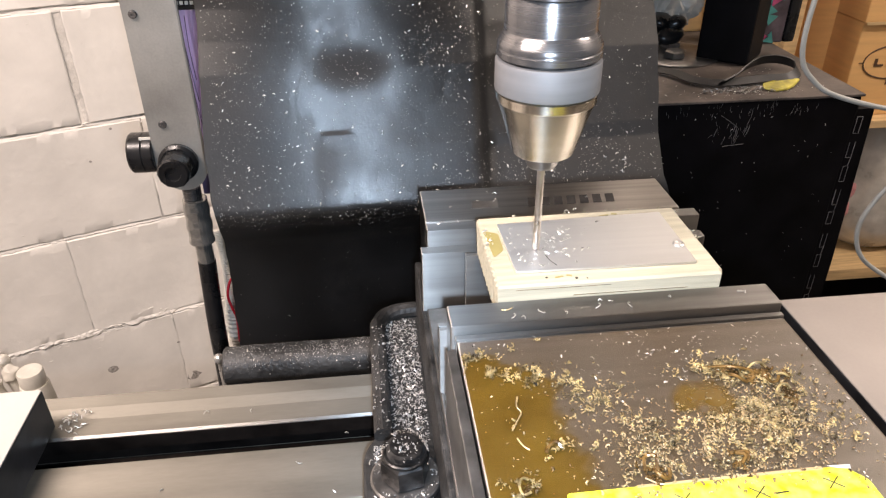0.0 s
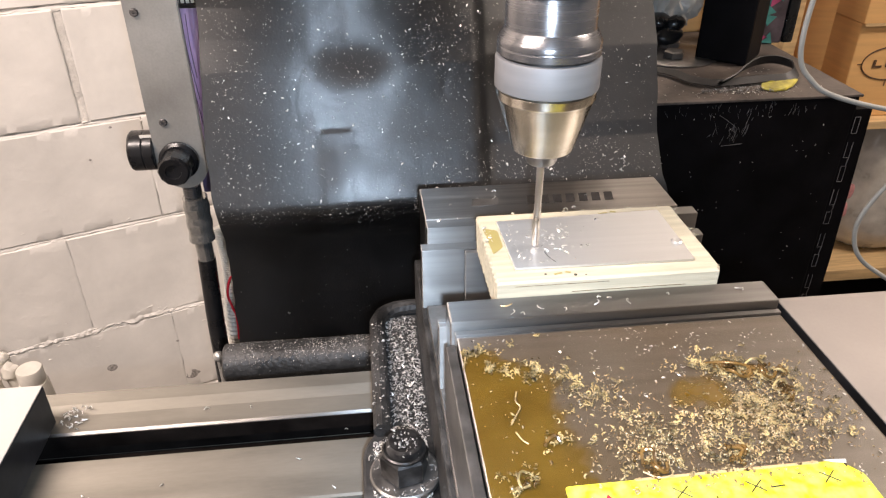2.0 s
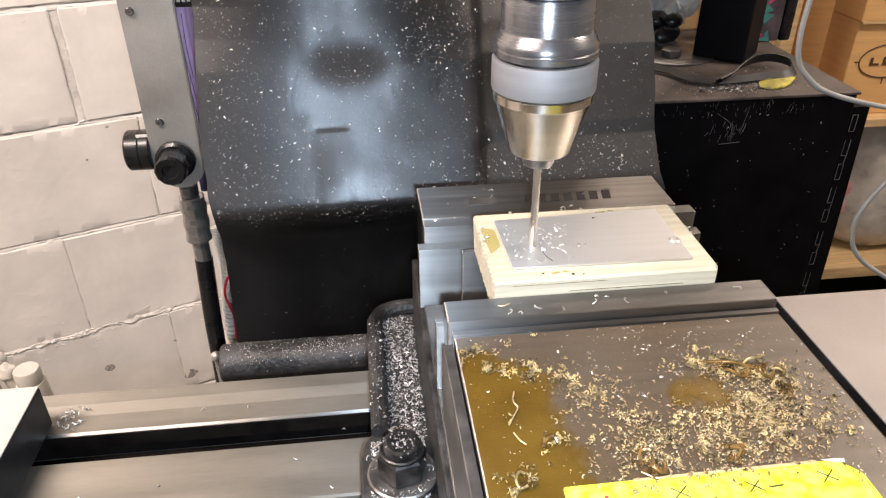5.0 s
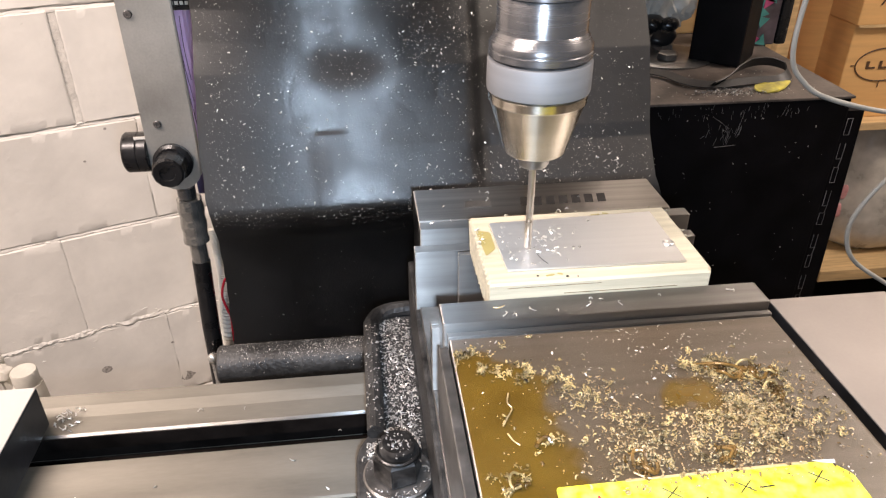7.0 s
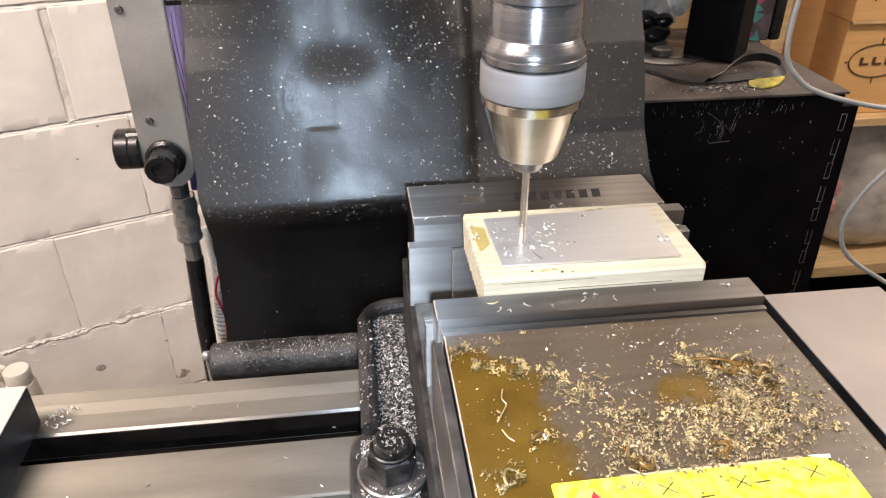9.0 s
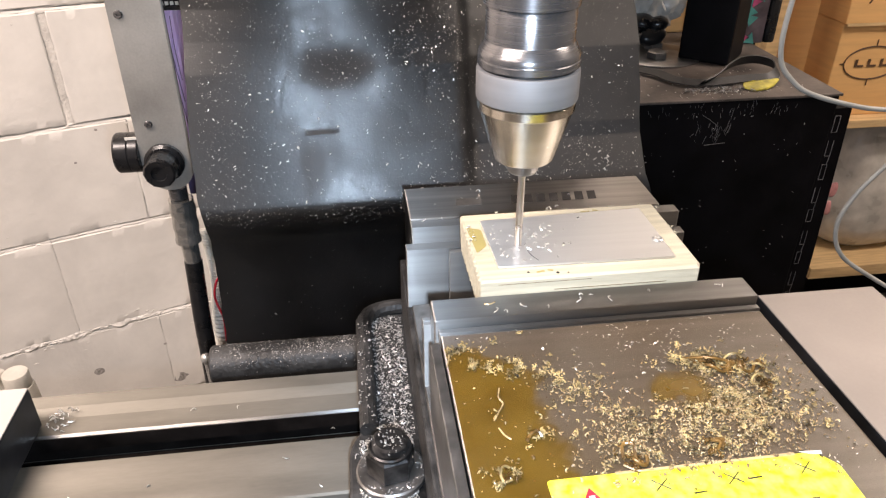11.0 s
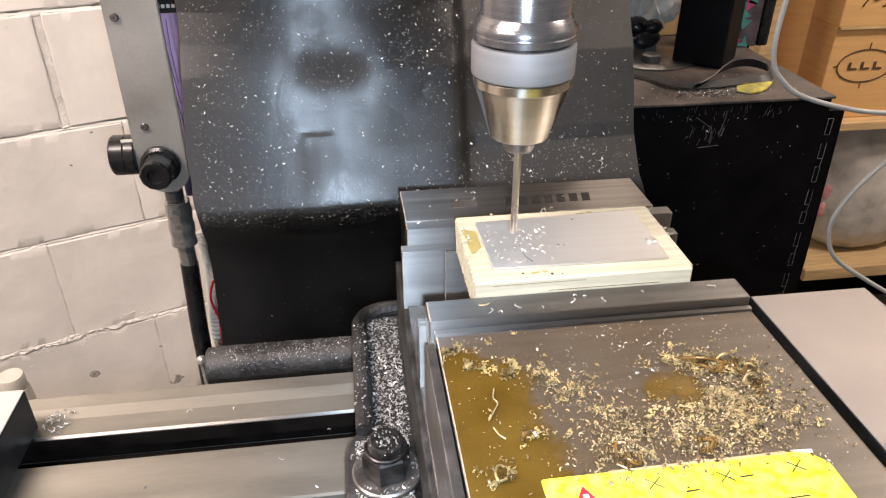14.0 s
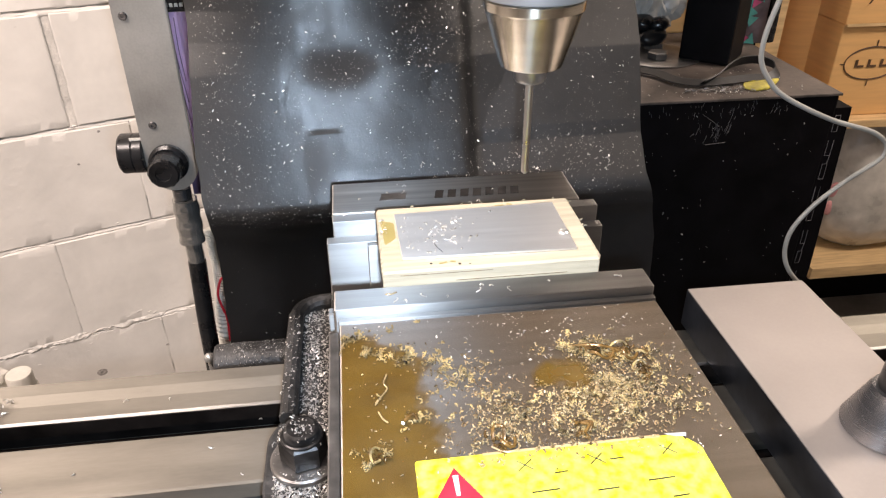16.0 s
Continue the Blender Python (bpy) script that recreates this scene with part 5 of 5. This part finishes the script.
def clump(spots, per, spread, height):
    """Gathers shavings into small heaps: each spot becomes a heap of several."""
    out = []
    for (x, y, z), n in spots:
        k = max(1, int(rng.expovariate(1 / per)))
        r = spread * (0.4 + 0.6 * rng.random())
        for _ in range(k):
            u, v = rng.gauss(0, r), rng.gauss(0, r)
            out.append(((x + u, y + v, z + rng.uniform(0, height) * max(0, 1 - math.hypot(u, v) / (2 * r))), (rng.uniform(-0.4, 0.4), rng.uniform(-0.4, 0.4), 1)))
    return out


def patchy(spots, scale, left):
    """Thins the spots out into drifts and bare patches."""
    return [q for q in spots if noise.noise(Vector(q[0]) * scale) > -0.02 or rng.random() < left]


BASE = (0.08, -0.16, ZO)
heap = gauss(2100, 0.094, -0.172, 0.019, 0.010, ZO) + gauss(2200, 0.122, -0.163, 0.013, 0.013, ZO) + gauss(1300, 0.063, -0.162, 0.008, 0.015, ZO, 25) + gauss(700, 0.082, -0.183, 0.020, 0.005, ZO)
heap = [q for q in heap if math.hypot((q[0][0] - 0.0985) / 0.0125, (q[0][1] + 0.1500) / 0.0095) > 1 + 0.25 * noise.noise(Vector(q[0]) * 200)]
heap = patchy(heap, 120, 0.30)
crumbs("bright_crumbs", heap[::3], 0.00115, M["sand"], "bright beige metal crumbs spread over the moving jaw", base=BASE)
crumbs("brown_crumbs", heap[1::3], 0.00125, M["grit"], "brownish metal crumbs spread over the moving jaw", base=BASE)
crumbs("golden_crumbs", clump(heap[2::14], 4, 0.0011, 0.0008), 0.0013, M["wet_chip"], "golden oil-wet crumbs heaped on the moving jaw", base=BASE)
dust = [((rng.uniform(0.006, 0.155), rng.uniform(-0.2, -0.104), 0.1204), UP) for _ in range(420)] + gauss(260, 0.105, -0.128, 0.026, 0.012, 0.1204)
swarf("metal_dust", patchy(dust, 90, 0.4), 0.0010, M["chip"], "fine metal dust on the moving jaw", curl=0.6, bend=3, base=BASE)
wet = gauss(110, 0.124, -0.150, 0.010, 0.010, ZO) + gauss(170, 0.117, -0.137, 0.014, 0.0045, ZO, -15) + gauss(60, 0.110, -0.170, 0.017, 0.010, ZO) \
    + gauss(90, 0.030, -0.130, 0.013, 0.0035, ZO, -14) + gauss(40, 0.014, -0.116, 0.007, 0.003, ZO) + gauss(60, 0.048, -0.142, 0.005, 0.007, ZO) \
    + gauss(26, 0.022, -0.160, 0.012, 0.022, ZO) + gauss(22, 0.016, -0.187, 0.006, 0.004, ZO) + gauss(16, 0.036, -0.170, 0.004, 0.003, ZO)
crumbs("oily_swarf", clump(patchy(wet, 150, 0.3), 5, 0.0013, 0.0007), 0.00125, M["wet_chip"], "oily brass-coloured swarf on the moving jaw", base=BASE)
big = gauss(22, 0.1285, -0.1420, 0.0045, 0.0030, ZO) + gauss(24, 0.117, -0.1375, 0.008, 0.0012, ZO, -18) + gauss(18, 0.1305, -0.1530, 0.0020, 0.0035, ZO) \
    + gauss(16, 0.0640, -0.1850, 0.0026, 0.0030, ZO) + gauss(12, 0.0960, -0.1835, 0.0022, 0.0030, ZO) + gauss(6, 0.018, -0.188, 0.003, 0.002, ZO)
crumbs("dark_swarf_clumps", clump(big, 4, 0.0010, 0.0012), 0.0017, M["dark_chip"], "clumps of dark oil-soaked swarf on the moving jaw", base=BASE)


def curls(lines, radius, mat, label, group=""):
    for pts in lines:
        c = Vector(pts[0])
        ob = rides(part("long_chip", tube([p - c for p in smooth_line(pts, 6)], radius, 6), mat, m=Matrix.Translation(c), smooth=True))
        tagged(ob, label, "metal chip", group="long chips")


Z2 = 0.1211
curls([[(0.0235, -0.1420, Z2), (0.0220, -0.1480, Z2 + 0.0006), (0.0232, -0.1510, Z2), (0.0205, -0.1560, Z2 + 0.0004), (0.0180, -0.1600, Z2)],
       [(0.0190, -0.1640, Z2), (0.0205, -0.1680, Z2), (0.0225, -0.1705, Z2)],
       [(0.0060, -0.1180, Z2), (0.0052, -0.1225, Z2 + 0.001), (0.0040, -0.1265, Z2)],
       [(0.0265, -0.0895, 0.1262), (0.0290, -0.0905, 0.1266), (0.0318, -0.0885, 0.1262)],
       [(0.0600, -0.1880, Z2), (0.0640, -0.1920, Z2 + 0.001), (0.0690, -0.1915, Z2 + 0.001), (0.0705, -0.1875, Z2)]],
      0.00033, M["sand"], "long curled bright metal chip")
curls([[(0.0610, -0.1850, Z2), (0.0620, -0.1805, Z2 + 0.002), (0.0655, -0.1815, Z2 + 0.003), (0.0650, -0.1870, Z2 + 0.001), (0.0680, -0.1890, Z2)],
       [(0.1050, -0.1335, Z2), (0.1120, -0.1350, Z2 + 0.001), (0.1180, -0.1375, Z2 + 0.002), (0.1230, -0.1390, Z2 + 0.001), (0.1290, -0.1420, Z2)],
       [(0.0955, -0.1800, Z2), (0.0985, -0.1835, Z2 + 0.002), (0.0960, -0.1865, Z2 + 0.001)]],
      0.0007, M["dark_chip"], "dark oily curled metal chip")


ringlets = []
for cx, cy, rad, a0, sweep in ((0.0630, -0.1850, 0.0034, 20, 250), (0.0662, -0.1872, 0.0028, 160, 220), (0.0612, -0.1822, 0.0026, 250, 200), (0.1180, -0.1385, 0.0060, 200, 110),
                               (0.1255, -0.1405, 0.0048, 30, 150), (0.1292, -0.1432, 0.0030, 100, 240), (0.1303, -0.1525, 0.0028, 10, 230), (0.0965, -0.1835, 0.0030, 300, 210),
                               (0.0180, -0.1880, 0.0030, 80, 200), (0.0310, -0.1730, 0.0030, 20, 170), (0.1350, -0.1400, 0.0040, 220, 120)):
    ringlets.append([(cx + rad * math.cos(radians(a0 + sweep * k / 6)), cy + rad * math.sin(radians(a0 + sweep * k / 6)), Z2 + 0.0016 + 0.0012 * math.sin(k * 1.1)) for k in range(7)])
curls(ringlets[4::2], 0.0005, M["wet_chip"], "brass-coloured curled drill chip in oily swarf on the moving jaw", "long chips")
curls(ringlets[1::2], 0.0007, M["dark_chip"], "brown oil-coated curled chip in swarf on the moving jaw", "long chips")


def on_rect(n, x0, x1, y0, y1, z):
    return [((rng.uniform(x0, x1), rng.uniform(y0, y1), z), UP) for _ in range(n)]


curl_bits("jaw_chips", on_rect(10, 0.005, 0.15, 0.003, 0.045, 0.1201) + on_rect(12, 0.012, 0.15, -0.098, -0.086, 0.1257), 0.0034, M["chip"], "bright chips on the vise jaws", base=(0.08, -0.03, 0.12))
swarf("plate_chips", gauss(95, 0.057, -0.047, 0.012, 0.011, 0.1353, 0, (0.037, 0.124, -0.071, -0.028)) + gauss(12, 0.028, -0.040, 0.002, 0.006, 0.1341, 0, (0.0265, 0.034, -0.06, -0.02)), 0.0017, M["chip"], "bright chips round the drilled hole", base=(0.06, -0.05, 0.135))
ledge = [((rng.uniform(-0.026, -0.006), rng.uniform(-0.070, 0.044), 0.0262), UP) for _ in range(1900)] + [((rng.uniform(-0.037, -0.008), rng.uniform(-0.125, -0.070), 0.0262), UP) for _ in range(2600)]
ledge += [((-0.0212 + 0.0175 * math.cos(a) * rng.uniform(0.75, 1), -0.096 + 0.0175 * math.sin(a) * rng.uniform(0.75, 1), 0.0309), UP) for a in [rng.uniform(0, 6.28) for _ in range(90)]]
ledge += [((rng.gauss(-0.0212, 0.005), rng.gauss(-0.096, 0.005), 0.0516), UP) for _ in range(90)]
ledge += [((-0.0315 + 0.004 * rng.uniform(-1, 1), rng.uniform(-0.066, 0.03), 0.0350), UP) for _ in range(110)]
crumbs("ledge_swarf", patchy(ledge, 110, 0.40)[::2], 0.0012, M["chip_dull"], "bright curled swarf lying along the vise ledge", base=(-0.015, -0.03, 0.0262))
swarf("ledge_dust", ledge, 0.0009, M["chip_dull"], "fine bright swarf lying along the vise ledge", curl=0.8, bend=3, base=(-0.015, -0.03, 0.0262))
curl_bits("ledge_chips", ledge[::40], 0.0045, M["chip"], "larger bright curls lying along the vise ledge", base=(-0.015, -0.03, 0.0262))
curl_bits("table_chips", on_rect(8, -0.21, -0.05, -0.075, 0.02, 0.0002) + on_rect(30, -0.229, -0.214, -0.012, 0.006, 0.0), 0.0042, M["chip"], "a few chips on the milling table", base=(-0.1, -0.03, 0.0))


def rubber_spots(n, fx, fz):
    out = []
    for _ in range(n):
        x, z = fx(), fz()
        if not (-0.138 < x < 0.19):
            continue
        e = 0.001
        y = rubber_depth(x, z)
        nx_, nz_ = (rubber_depth(x + e, z) - y) / e, (rubber_depth(x, z + e) - y) / e
        out.append(((x, y - 0.0002, z), (nx_, -1, nz_)))
    return out


spots = rubber_spots(2600, lambda: rng.uniform(-0.138, 0.19), lambda: rng.uniform(0.065, 0.26)) \
    + rubber_spots(700, lambda: rng.gauss(-0.118, 0.012), lambda: rng.uniform(0.07, 0.22)) \
    + rubber_spots(900, lambda: rng.gauss(0.12, 0.045), lambda: rng.gauss(0.098, 0.012)) \
    + rubber_spots(500, lambda: rng.uniform(-0.138, 0.05), lambda: rng.gauss(0.078, 0.005)) \
    + rubber_spots(800, lambda: rng.gauss(0.030, 0.022), lambda: rng.gauss(0.195, 0.022)) \
    + rubber_spots(200, lambda: rng.gauss(-0.035, 0.018), lambda: rng.gauss(0.168, 0.008)) \
    + rubber_spots(1500, lambda: rng.uniform(-0.138, 0.19), lambda: rng.uniform(0.12, 0.26)) \
    + rubber_spots(160, lambda: rng.uniform(-0.138, 0.0), lambda: rng.uniform(-0.08, 0.06))
spots = patchy(spots, 70, 0.45)
specks = rubber_spots(2200, lambda: rng.uniform(-0.138, 0.19), lambda: rng.uniform(0.07, 0.25)) + rubber_spots(2400, lambda: rng.gauss(0.055, 0.05), lambda: rng.uniform(0.09, 0.25))
swarf("rubber_specks", patchy(specks, 90, 0.35), 0.00042, M["chip_dull"], "finest metal specks on the rubber cover", moving=False, curl=0.6, bend=2, base=(0, 0.15, 0.1))
swarf("rubber_chips", spots[::9], 0.0013, M["chip"], "small bright chips clinging to the rubber cover", moving=False, curl=1.1, bend=4, base=(0, 0.15, 0.1))
swarf("rubber_dust", [q for k, q in enumerate(spots) if k % 9], 0.00058, M["chip_dull"], "fine bright chips clinging to the rubber cover", moving=False, curl=0.6, bend=3, base=(0, 0.15, 0.1))
tufts = rubber_spots(46, lambda: rng.gauss(0.030, 0.014), lambda: rng.gauss(0.099, 0.008)) + rubber_spots(80, lambda: rng.gauss(0.105, 0.030), lambda: rng.gauss(0.095, 0.007)) \
    + rubber_spots(22, lambda: rng.gauss(0.166, 0.007), lambda: rng.gauss(0.092, 0.005)) + rubber_spots(30, lambda: rng.gauss(-0.070, 0.030), lambda: rng.gauss(0.110, 0.020))
swarf("rubber_tufts", tufts, 0.0017, M["chip_dull"], "small tufts of curled chips stuck to the rubber cover", moving=False, curl=1.6, bend=6, base=(0, 0.15, 0.1))
rodspots = []
for _ in range(1700):
    a = rng.gauss(90, 34)
    rodspots.append(((rng.uniform(-0.15, -0.03), 0.10 - 0.015 * math.cos(radians(a)), -0.048 + 0.015 * math.sin(radians(a))), (0, -math.cos(radians(a)), math.sin(radians(a)))))
swarf("rod_dust", patchy(rodspots, 80, 0.35), 0.0008, M["chip_dull"], "fine bright dust on the black rod", moving=False, bend=3, base=(-0.1, 0.1, -0.03))
cab = [((rng.uniform(0.25, 0.43), rng.uniform(0.265, 0.36), 0.0901), UP) for _ in range(70)] + [((rng.gauss(0.33, 0.03), rng.gauss(0.285, 0.006), 0.0901), UP) for _ in range(130)] \
    + [((rng.uniform(0.22, 0.43), 0.2664, rng.uniform(-0.12, 0.075)), (0, -1, 0.1)) for _ in range(70)]
swarf("cabinet_chips", cab, 0.0015, M["chip"], "bright chips on the black cabinet", moving=False, bend=3, base=(0.33, 0.3, 0.09))


# ---- blocks of the wall ----
COURSES = [-1.15, -0.945, -0.740, -0.533, -0.3245, -0.1240, 0.068, 0.270, 0.472, 0.674]
JOINT_AT = {2: -0.20, 3: 0.015, 4: -0.128, 5: 0.040, 6: -0.046, 7: 0.16}


def wall_blocks():
    """Courses of painted blocks: worn lips along the beds, open or filled upright joints."""
    pitch_x = 0.445
    for r in range(len(COURSES) - 1):
        z0, h = COURSES[r], COURSES[r + 1] - COURSES[r] - 0.0035
        gap = 0.013 if r == 5 else 0.0004
        for c in range(-2, 3):
            x0 = c * pitch_x + JOINT_AT.get(r + 1, (r % 2) * 0.2 - 0.1) + gap / 2
            w = pitch_x - gap
            key = r * 7 + c
            bm = bmesh.new()
            nx, nz = 64, 30
            g = []
            for j in range(nz + 1):
                row = []
                for i in range(nx + 1):
                    edge = min(i, nx - i, j, nz - j)
                    u = [0, 0.004, 0.009][i] if i < 3 else [1, 0.996, 0.991][nx - i] if nx - i < 3 else i / nx
                    v = [0, 0.009, 0.020][j] if j < 3 else [1, 0.991, 0.980][nz - j] if nz - j < 3 else j / nz
                    x, z = u * w, v * h
                    q = Vector((x0 + x, z0 + z, key * 0.7))
                    d = {0: 0.0062, 1: 0.0014, 2: -0.0004}.get(min(j, nz - j), 0.0) + {0: 0.0016 if r > 3 else 0.0007, 1: 0.0002}.get(min(i, nx - i), 0.0)
                    d += 0.0016 * noise.noise(q * 9) + 0.0005 * noise.noise(q * 34)
                    if min(j, nz - j) <= 2:
                        d -= 0.0007 * max(0.0, noise.noise(q * 42)) * (1 if j < 4 else 1.5)
                    jag = 0.0022 * noise.noise(q * 30) + 0.0018 * noise.noise(q * 95) if edge <= 1 else 0
                    row.append(bm.verts.new((x + (0.3 * jag if min(i, nx - i) > 1 else jag * 0.5), d, z + jag)))
                g.append(row)
            for j in range(nz):
                for i in range(nx):
                    bm.faces.new((g[j][i], g[j][i + 1], g[j + 1][i + 1], g[j + 1][i]))
            part("block", bm, M["block"], wall_blockwork, m=pose(x0, 0, z0), smooth=True)


wall_blocks()


def mortar_smears():
    """Rough mortar squeezed out of the bed joints, in overlapping ragged lips, and lumps of it under the paint."""
    k = 0
    for z, x0, x1, amp, wide in ((-0.5335, -0.42, -0.10, 0.0075, 1.3), (-0.5300, -0.17, 0.03, 0.0068, 1.2), (-0.5360, -0.30, 0.16, 0.0045, 0.8), (-0.3265, -0.42, 0.16, 0.0032, 0.7),
                                 (-0.1275, -0.32, 0.14, 0.0024, 0.5), (0.0640, -0.32, 0.14, 0.0028, 0.6), (0.0720, -0.20, 0.05, 0.0024, 0.5)):
        k += 1
        bm = bmesh.new()
        n, m = 220, 7
        rows = []
        for i in range(n + 1):
            x = x0 + (x1 - x0) * i / n
            end = min(1.0, i / 14, (n - i) / 14)
            w = wide * (0.0035 + 0.010 * max(0, 0.30 + noise.noise(Vector((x * 26, k * 3.1, 2))) + 0.6 * noise.noise(Vector((x * 48, k, 4))))) * end + 0.0003
            off = 0.005 * wide * noise.noise(Vector((x * 14, k * 2.3, 7)))
            rows.append([bm.verts.new((x, 0.0030 - amp * end * math.sin(math.pi * (j / m) ** 1.6) * (0.45 + 0.7 * abs(noise.noise(Vector((x * 26, j * 0.8, k)))) + 0.6 * abs(noise.noise(Vector((x * 85, j * 1.3, k))))), z + off + w * (1 - 2 * j / m))) for j in range(m + 1)])
        for a, b in zip(rows, rows[1:]):
            for j in range(m):
                bm.faces.new((a[j], a[j + 1], b[j + 1], b[j]))
        bmesh.ops.recalc_face_normals(bm, faces=bm.faces[:])
        part("mortar_smear", bm, M["block"], wall_blockwork, "rough painted mortar smear", smooth=True)
    part("joint_fill", box(-0.0530, -0.0395, 0.0028, 0.0080, -0.1235, 0.0650), M["mortar"], wall_blockwork, "painted mortar in an open upright joint")
    r = random.Random(11)
    bm = bmesh.new()
    for _ in range(90):
        z = r.choice((-0.533, -0.533, -0.533, -0.3245, -0.124, 0.068)) + r.gauss(0.0, 0.016)
        q = bmesh.ops.create_icosphere(bm, subdivisions=2, radius=1)["verts"]
        a, b = r.uniform(0.0008, 0.0040), r.uniform(0.0006, 0.0020)
        for v in q:
            v.co *= 1 + 0.4 * noise.noise(v.co * 2 + Vector((z * 99, 0, 0)))
        bmesh.ops.transform(bm, verts=q, matrix=Matrix.Translation((r.uniform(-0.40, 0.12), 0.0005, z)) @ Matrix.Rotation(r.uniform(-0.5, 0.3), 4, "Y") @ Matrix.Diagonal((a * 1.6, 0.0013, b, 1)))
    tagged(part("paint_lump", bm, M["block"], wall_blockwork, "small mortar lumps under the paint", smooth=True), kind="stuff")


mortar_smears()


def wall_marks():
    for x, z, r in ((-0.011, -0.138, 0.0028), (-0.117, -0.630, 0.0100), (-0.055, -0.190, 0.0022), (0.014, -0.610, 0.0030), (0.028, -0.704, 0.014), (-0.205, -0.030, 0.0030)):
        o = [(x + r * (1 + 0.4 * noise.noise(Vector((k, x * 50, 0)))) * math.cos(k * 0.45), z + 0.8 * r * math.sin(k * 0.45)) for k in range(14)]
        bm = prism(o, 0.0, 0.0006)
        bmesh.ops.transform(bm, matrix=Matrix.Rotation(radians(90), 4, "X"), verts=bm.verts[:])
        part("wall_mark", bm, M["scuff"], wall_blockwork, "small grey scuff on the paint")


wall_marks()



# ---- what moves ----
SLIDE = [(0, 0, 0), (14.5, 0, 0), (14.8, 0, 0), (15.0, -0.0064, 0.0017), (15.5, -0.0270, 0.0071), (16.0, -0.0474, 0.0118)]


def motions():
    for ob in RIDERS:
        x, y, z = ob.matrix_basis.translation
        turn = ob.matrix_basis.to_euler()
        walk(ob, [(t, Matrix.Translation((x + dx, y + dy, z)) @ turn.to_matrix().to_4x4()) for t, dx, dy in SLIDE])
    swing = [(0, 0), (14.85, 0), (15.0, 1.3), (15.5, 5.6), (16.0, 9.8)]
    walk(loop, [(t, pose(0.345, 0.2, 0.255, 0, a, 0)) for t, a in swing])
    walk(spindle, [(t, pose(CHUCK_X, CHUCK_Y, CHUCK_Z + mm / 1000)) for t, mm in PECKS])


motions()
